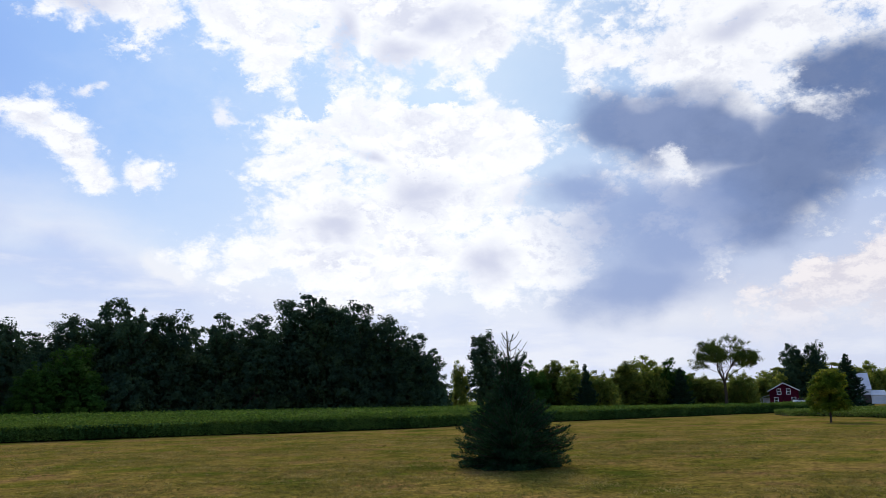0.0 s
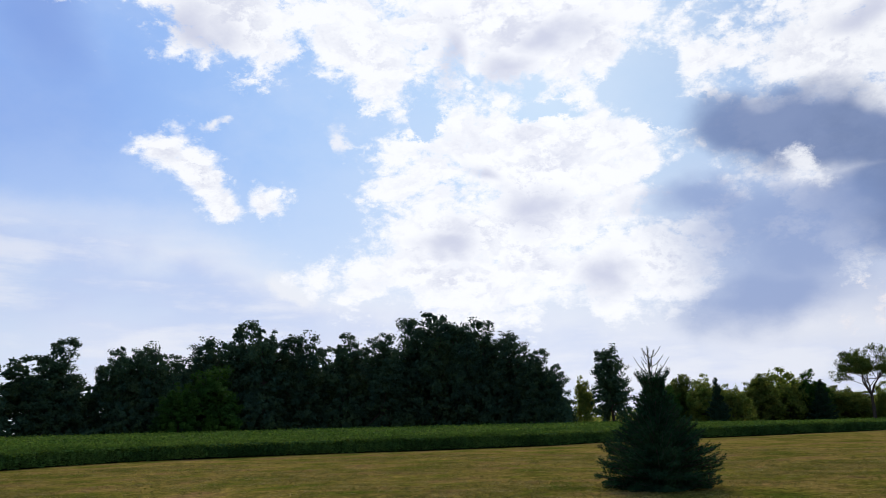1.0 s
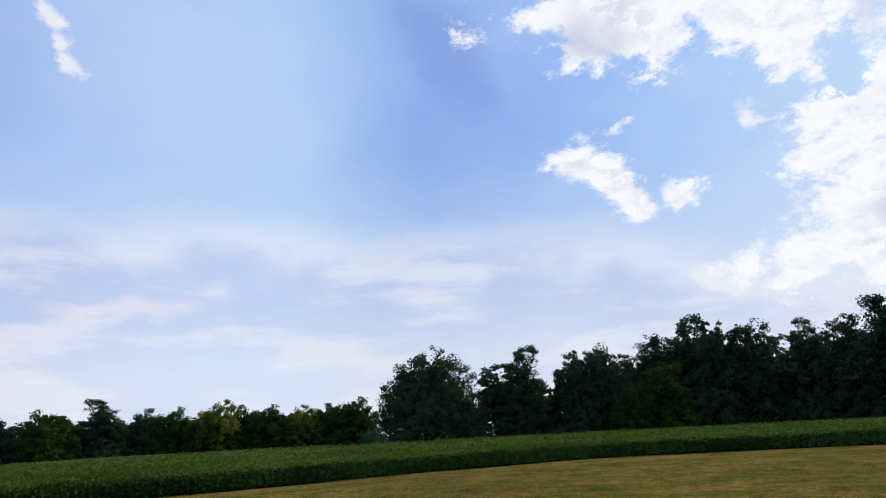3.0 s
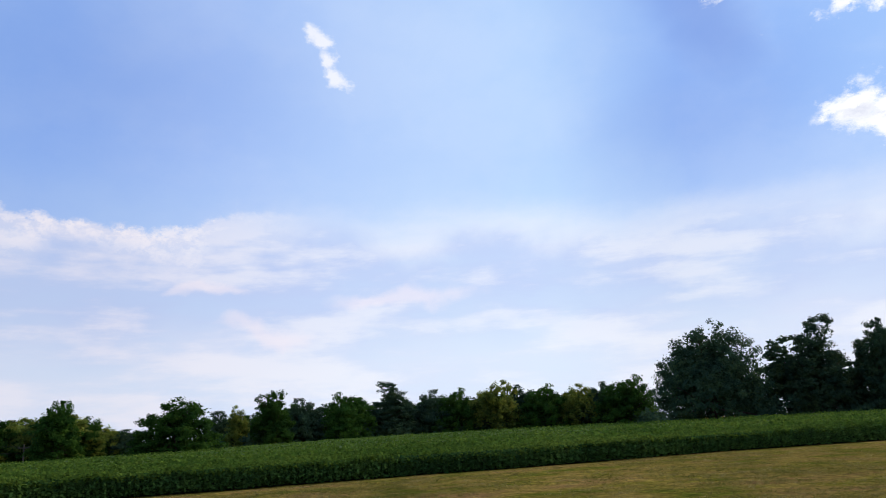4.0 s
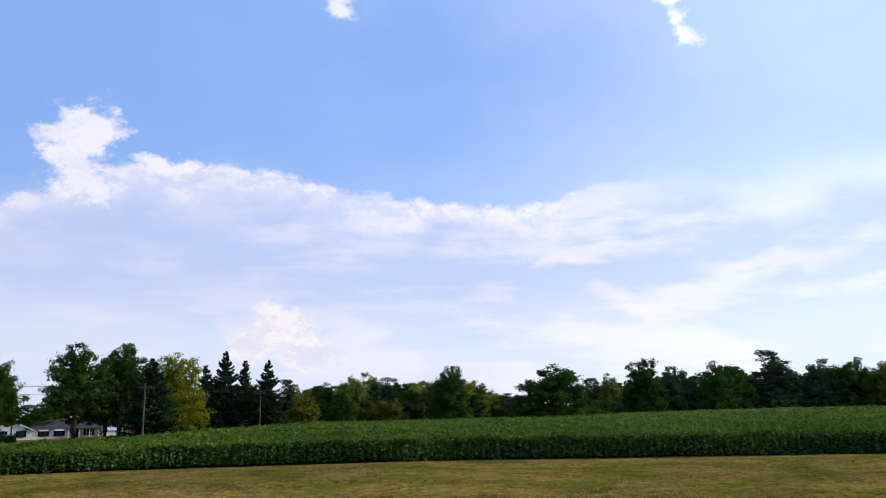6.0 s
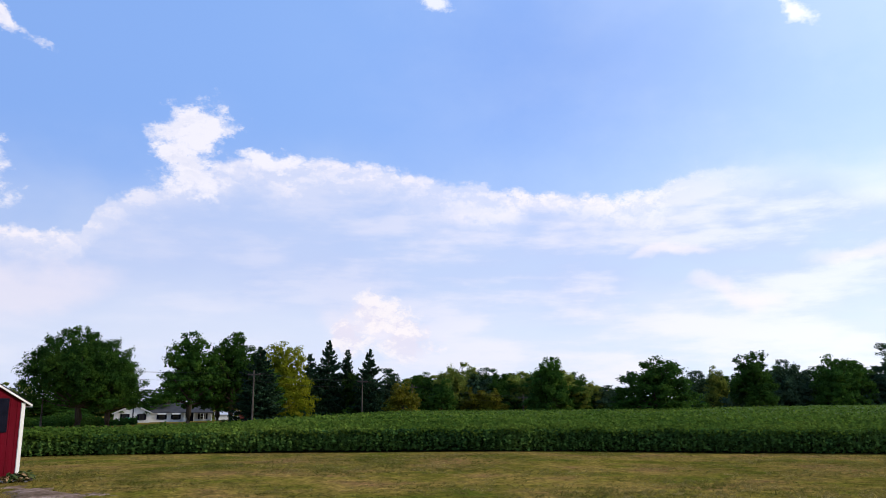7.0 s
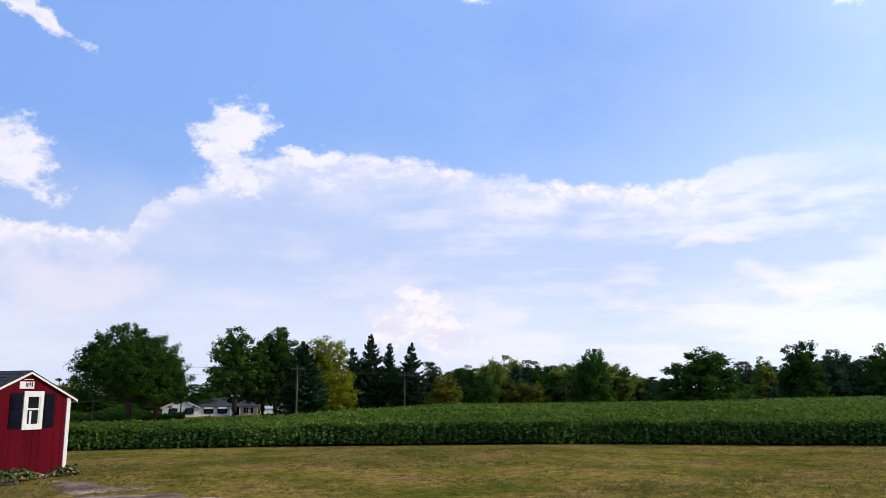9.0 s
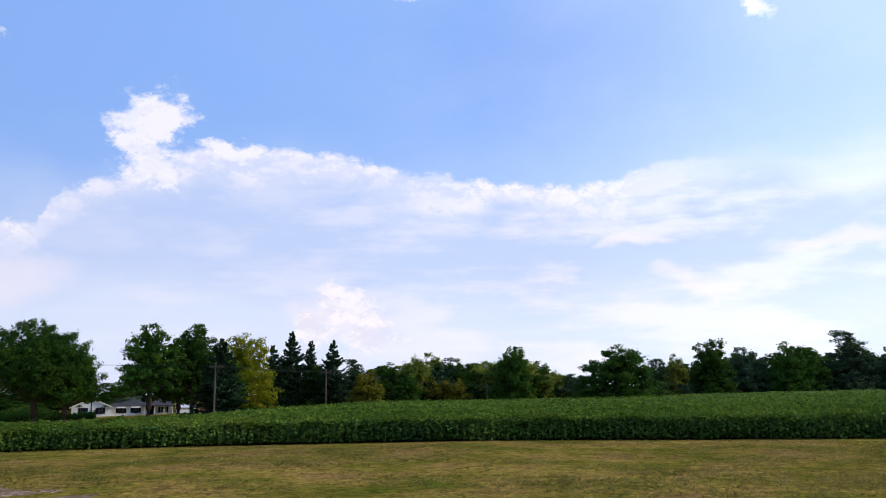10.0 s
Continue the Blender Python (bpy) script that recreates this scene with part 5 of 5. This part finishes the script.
worn_ground([(-19.9, -10.0), (-19.5, -9.4), (-18.9, -8.6), (-18.5, -7.8), (-18.0, -6.95), (-17.5, -6.25), (-17.1, -5.4), (-16.2, -4.4), (-14.5, -3.8), (-13.0, -4.8),
             (-14.6, -6.6), (-17.0, -8.1), (-18.1, -8.8), (-18.9, -9.35)])
for px, py, a, b in POOLS:
    t = np.linspace(0, 2 * np.pi, 40, endpoint=False)
    level = float(lawn_z(px, py)) - 0.004
    bm = bmesh.new()
    bm.faces.new([bm.verts.new((px + 1.2 * a * math.cos(q), py + 1.2 * b * math.sin(q), level)) for q in t])
    tagged(part("puddle", bm, WATER), "shallow muddy puddle in the dirt", "puddle", kind="structure")


def hose(points, radius, mat, name, label):
    """A limp tube along rounded points."""
    pts = np.array(points, float)
    t = np.linspace(0, len(pts) - 1, 60)
    i = np.minimum(t.astype(int), len(pts) - 2)
    w = (t - i)[:, None]
    w = w * w * (3 - 2 * w)
    path = pts[i] * (1 - w) + pts[i + 1] * w
    ob = part(name, tube(bmesh.new(), [tuple(q) for q in path], [radius] * len(path), 6), mat)
    tagged(ob, label, "hose")


hose([(*shed_xy(s, o), z) for s, o, z in ((2.42, 0.12, 0.02), (2.40, 0.10, 0.22), (2.44, 0.08, 0.42), (2.50, 0.08, 0.50), (2.58, 0.09, 0.40), (2.62, 0.12, 0.03))], 0.012, WHITE, "cord", "pale cord looped up against the shed wall")
hose([(*shed_xy(s, o), 0.03) for s, o in ((2.6, 0.75), (2.35, 0.86), (2.1, 0.80), (2.05, 0.68), (2.3, 0.66), (2.6, 0.70))], 0.018, CABLE, "garden_hose", "black garden hose lying in the grass by the shed")


# ---------------------------------------------------------------- far buildings
def gable_block(root, name, x0, x1, y0, y1, z0, eave, peak, wall_mat, roof_mat, along="y", over=0.35):
    """A block with a pitched roof; the ridge runs along x or y."""
    if along == "y":
        mid = (x0 + x1) / 2
        wall = part("wall", prism([(x0, z0), (x1, z0), (x1, eave), (mid, peak), (x0, eave)], y0, y1), wall_mat, root)
        k = (peak - eave) / (mid - x0)
        for sx, s in ((x0, -1), (x1, 1)):
            ex = sx + s * over
            part("roof", prism([(mid, peak + 0.16), (ex, eave - k * over + 0.16), (ex, eave - k * over + 0.02), (mid, peak + 0.02)], y0 - over, y1 + over), roof_mat, root)
    else:
        mid = (y0 + y1) / 2
        bm = prism([(y0, z0), (y1, z0), (y1, eave), (mid, peak), (y0, eave)], -x1, -x0)
        bmesh.ops.transform(bm, matrix=Matrix(((0, -1, 0, 0), (1, 0, 0, 0), (0, 0, 1, 0), (0, 0, 0, 1))), verts=bm.verts)
        wall = part("wall", bm, wall_mat, root)
        k = (peak - eave) / (mid - y0)
        for sy, s in ((y0, -1), (y1, 1)):
            ey = sy + s * over
            bm = prism([(mid, peak + 0.16), (ey, eave - k * over + 0.16), (ey, eave - k * over + 0.02), (mid, peak + 0.02)], -x1 - over, -x0 + over)
            bmesh.ops.transform(bm, matrix=Matrix(((0, -1, 0, 0), (1, 0, 0, 0), (0, 0, 1, 0), (0, 0, 0, 1))), verts=bm.verts)
            part("roof", bm, roof_mat, root)
    return wall


def house_window(root, x, z, w, h, y, trim, shutters=None):
    win = part("window", box(x - w / 2, x + w / 2, y, y + 0.05, z, z + h), GLASS, root)
    t = 0.12
    for a0, a1, b0, b1 in ((x - w / 2 - t, x - w / 2, z - t, z + h + t), (x + w / 2, x + w / 2 + t, z - t, z + h + t), (x - w / 2, x + w / 2, z + h, z + h + t), (x - w / 2, x + w / 2, z - t, z)):
        part("frame", box(a0, a1, y, y + 0.09, b0, b1), trim, win)
    part("sash_bar", box(x - w / 2, x + w / 2, y + 0.05, y + 0.075, z + h / 2 - 0.04, z + h / 2 + 0.04), trim, win)
    if shutters:
        for a0 in (x - w / 2 - t - 0.42, x + w / 2 + t):
            part("shutter", box(a0, a0 + 0.42, y, y + 0.06, z - 0.05, z + h + 0.05), shutters, win)


# white farmhouse: local x to the viewer's right as seen from the lawn, local y towards the lawn
def facing(x, y, z, yaw):
    return Matrix.Translation((x, y, z)) @ Matrix.Rotation(radians(yaw), 4, "Z")


farmhouse = thing("farmhouse", "long white single-storey farmhouse with grey roof and porch", "house", facing(-155.4, -66.3, -1.75, -67) @ Matrix.Scale(0.94, 4))
gable_block(farmhouse, "wing", -3.6, 3.6, -7, 0, -0.2, 2.05, 3.75, SIDING, ROOF_GREY, "y")
gable_block(farmhouse, "main", -15.5, -3.6, -8, -1.2, -0.2, 2.2, 3.9, SIDING, ROOF_GREY, "x")
for s in (-1, 1):
    part("rake_board", prism([(0, 3.93), (s * 3.98, 2.05), (s * 3.98, 1.83), (0, 3.7)], 0.35, 0.40), WHITE, farmhouse, "white rake board")
for wx in (-1.7, 1.5):
    house_window(farmhouse, wx, 0.75, 0.7, 1.1, 0.0, ROOF_GREY, NAVY)
for wx in (-5.6, -8.4):
    house_window(farmhouse, wx, 0.8, 0.9, 1.1, -1.2, ROOF_GREY, NAVY)
    part("awning", prism([(wx - 0.9, 1.75), (wx + 0.9, 1.75), (wx + 0.9, 2.05), (wx - 0.9, 2.05)], -1.2, -0.5), SIDING, farmhouse)
house_window(farmhouse, -13.8, 0.8, 0.9, 1.1, -1.2, WHITE, NAVY)
part("porch_roof", box(-15.9, -9.6, -1.2, 1.0, 2.1, 2.25), ROOF_GREY, farmhouse)
part("porch_floor", box(-15.7, -9.8, -1.2, 0.8, 0.0, 0.2), WOOD, farmhouse)
for px in (-10.0, -11.9, -13.8, -15.5):
    part("porch_post", box(px - 0.07, px + 0.07, 0.62, 0.76, 0.2, 2.1), WHITE, farmhouse)
part("front_door", box(-11.95, -11.0, -1.2, -1.13, 0.2, 2.05), NAVY, farmhouse)
part("chimney", box(-7.2, -6.5, -5, -4.3, 3.2, 4.7), WOOD, farmhouse)
part("corner_board", box(-0.12, 0.12, 0.0, 0.06, 0.2, 3.5), ROOF_GREY, farmhouse)
for i, gx in enumerate((2.2, -2.6)):
    leaf_clump(*(farmhouse.matrix_world @ Vector((gx, 0.9, 0))).to_2d(), 0.6, 60, 0.3, HOSTA, 120 + i, "foundation_shrub", "low dark shrub at the farmhouse wall", "shrub")
annex = thing("garage_annex", "low white outbuilding beyond the farmhouse porch", "shed", facing(-161.5, -50.0, -1.75, -67))
gable_block(annex, "annex", -2.6, 1.8, -5, 0, -0.2, 1.5, 2.2, SIDING, ROOF_TIN, "x", 0.2)
for i in range(4):
    part("door_panel", box(-2.3 + i * 0.95, -1.45 + i * 0.95, 0, 0.05, 0, 1.35), WHITE, annex)

white_shed = thing("white_shed", "low white shed half hidden behind the tall spruces", "shed", facing(-167.6, -21.9, float(ground_z(-167.6, -21.9)), -82))
gable_block(white_shed, "shed", -2.6, 2.6, -5, 0, -0.2, 1.7, 2.5, SIDING, ROOF_TIN, "x", 0.2)
part("door", box(-0.6, 0.4, 0.0, 0.05, 0, 1.6), WHITE, white_shed)


def red_cart(x, y):
    """A small red garden cart: a tub with a lip, two wheels on an axle, and a drawbar."""
    root = thing("garden_cart", "small red garden cart parked under the farm trees", "cart", facing(x, y, float(ground_z(x, y)), -75))
    part("tub", prism([(-0.7, 0.5), (0.6, 0.5), (0.8, 1.0), (-0.85, 1.0)], -0.4, 0.4), CART_RED, root)
    part("lip", box(-0.9, 0.85, -0.44, 0.44, 0.98, 1.03, 0.01), CART_RED, root)
    for wy in (-0.48, 0.48):
        bm = bmesh.new()
        bmesh.ops.create_cone(bm, cap_ends=True, segments=16, radius1=0.3, radius2=0.3, depth=0.12, matrix=Matrix.Translation((-0.1, wy, 0.3)) @ Matrix.Rotation(1.5708, 4, "X"))
        part("wheel", bm, CABLE, root)
    part("drawbar", tube(bmesh.new(), [(0.55, 0, 0.5), (1.2, 0, 0.35), (1.6, 0, 0.4)], [0.03, 0.03, 0.03], 6), CABLE, root)


red_cart(-120.2, -34.4)

red_house = thing("red_farmhouse", "two-storey dark red farmhouse with white window trim", "house", facing(85.6, 202.8, -1.3, 157))
gable_block(red_house, "main", -3.4, 3.4, -9, 0, -0.3, 3.95, 5.75, BARN_RED, ROOF_GREY, "y", 0.4)
for wx in (-1.1, 1.1):
    house_window(red_house, wx, 2.95, 0.8, 1.25, 0.0, WHITE)
for wx in (-2.2, 1.9):
    house_window(red_house, wx, 0.75, 0.85, 1.3, 0.0, WHITE)
for s in (-1, 1):
    part("rake_board", prism([(0, 5.86), (s * 3.8, 3.83), (s * 3.8, 3.56), (0, 5.6)], 0.40, 0.46), WHITE, red_house, "white rake board")
part("porch_roof", prism([(5.9, 2.0), (3.4, 2.7), (3.4, 2.85), (5.9, 2.15)], -6, -0.8), ROOF_TIN, red_house)
for py in (-1.0, -3.4, -5.8):
    part("porch_post", box(5.6, 5.75, py - 0.08, py + 0.08, -0.2, 2.05), WHITE, red_house)
part("porch_wall", box(3.4, 5.2, -5.8, -2.2, -0.2, 2.1), SIDING, red_house)

barn = thing("white_barn", "tall white barn with a pale metal roof", "barn", facing(109.6, 208.2, -1.6, 157))
gable_block(barn, "main", -0.8, 2.6, -14, 0, -0.3, 4.0, 8.2, SIDING, ROOF_TIN, "x", 0.3)
gable_block(barn, "lean", -4.2, -0.8, -10, 1.5, -0.3, 2.4, 3.6, SIDING, ROOF_TIN, "x", 0.2)
part("barn_door", box(-0.8, 1.2, 0, 0.08, 0, 2.6), WOOD, barn)
low_shed = thing("low_shed", "low white shed with a pale metal roof", "shed", facing(117.0, 201.0, -1.4, 157))
gable_block(low_shed, "shed", -4.0, 5.0, -5, 0, -0.2, 1.6, 2.5, SIDING, ROOF_TIN, "x", 0.2)


def parked_car(x, y, z, yaw):
    root = thing("parked_car", "white car parked by the red farmhouse", "car", facing(x, y, z, yaw))
    bm = box(-2.2, 2.2, -0.85, 0.85, 0.35, 0.85, 0.12)
    part("body", bm, WHITE, root)
    part("cabin", prism([(-1.3, 0.85), (1.2, 0.85), (0.7, 1.4), (-0.9, 1.4)], -0.75, 0.75), GLASS, root)
    for wx in (-1.4, 1.4):
        for wy in (-0.8, 0.8):
            bm = bmesh.new()
            bmesh.ops.create_cone(bm, cap_ends=True, segments=16, radius1=0.33, radius2=0.33, depth=0.2, matrix=Matrix.Translation((wx, wy, 0.33)) @ Matrix.Rotation(1.5708, 4, "X"))
            part("wheel", bm, CABLE, root)


parked_car(82.0, 184.0, -0.7, -20)


# ---------------------------------------------------------------- utility poles and wires
POLES = [(-116.0, -62.5, 9.2), (-115.7, -32.0, 7.2), (-142.7, -20.3, 6.6), (-153.6, -12.4, 5.6), (-153.8, 8.4, 3.4)]
tops = []
for x, y, h in POLES:
    z = float(ground_z(x, y))
    pole = thing("utility_pole", "weathered wooden utility pole with a crossarm", "utility pole", Matrix.Translation((x, y, z)), "utility poles")
    bm = bmesh.new()
    tube(bm, [(0, 0, -0.5), (0, 0, h)], [0.15, 0.10], 8)
    part("post", bm, WOOD, pole)
    arm = part("crossarm", box(-0.1, 0.1, -0.9, 0.9, h - 0.7, h - 0.52), WOOD, pole)
    for k in (-0.75, 0.0, 0.75):
        bm = bmesh.new()
        bmesh.ops.create_cone(bm, cap_ends=True, segments=8, radius1=0.05, radius2=0.035, depth=0.16, matrix=Matrix.Translation((0, k, h - 0.44)))
        part("insulator", bm, STONE, arm)
    tops.append(Vector((x, y, z + h - 0.36)))
for a, b in zip(tops, tops[1:]):
    for k, dz in ((-0.75, 0.0), (0.75, -0.0), (0.0, -1.1)):
        bm = bmesh.new()
        pts = [a.lerp(b, u) + Vector((0, k, dz - 4 * 0.35 * u * (1 - u))) for u in np.linspace(0, 1, 9)]
        tube(bm, [tuple(p) for p in pts], [0.013] * 9, 4)
        wire = part("overhead_wire", bm, CABLE)
        tagged(wire, "thin dark overhead wire between utility poles", "wire", "overhead wires")


def yard_sign():
    """A small board on two stakes in front of the farmhouse."""
    root = thing("yard_sign", "small green board on stakes by the white farmhouse", "sign", facing(-155.4, -66.3, -1.75, -67) @ Matrix.Translation((0.75, 1.5, 0)))
    part("board", box(-0.45, 0.45, 0.0, 0.05, 0.45, 1.15, 0.01), GREEN_BOARD, root)
    for x in (-0.35, 0.30):
        part("stake", box(x, x + 0.05, -0.05, 0.0, -0.2, 1.1), WOOD, root)


yard_sign()
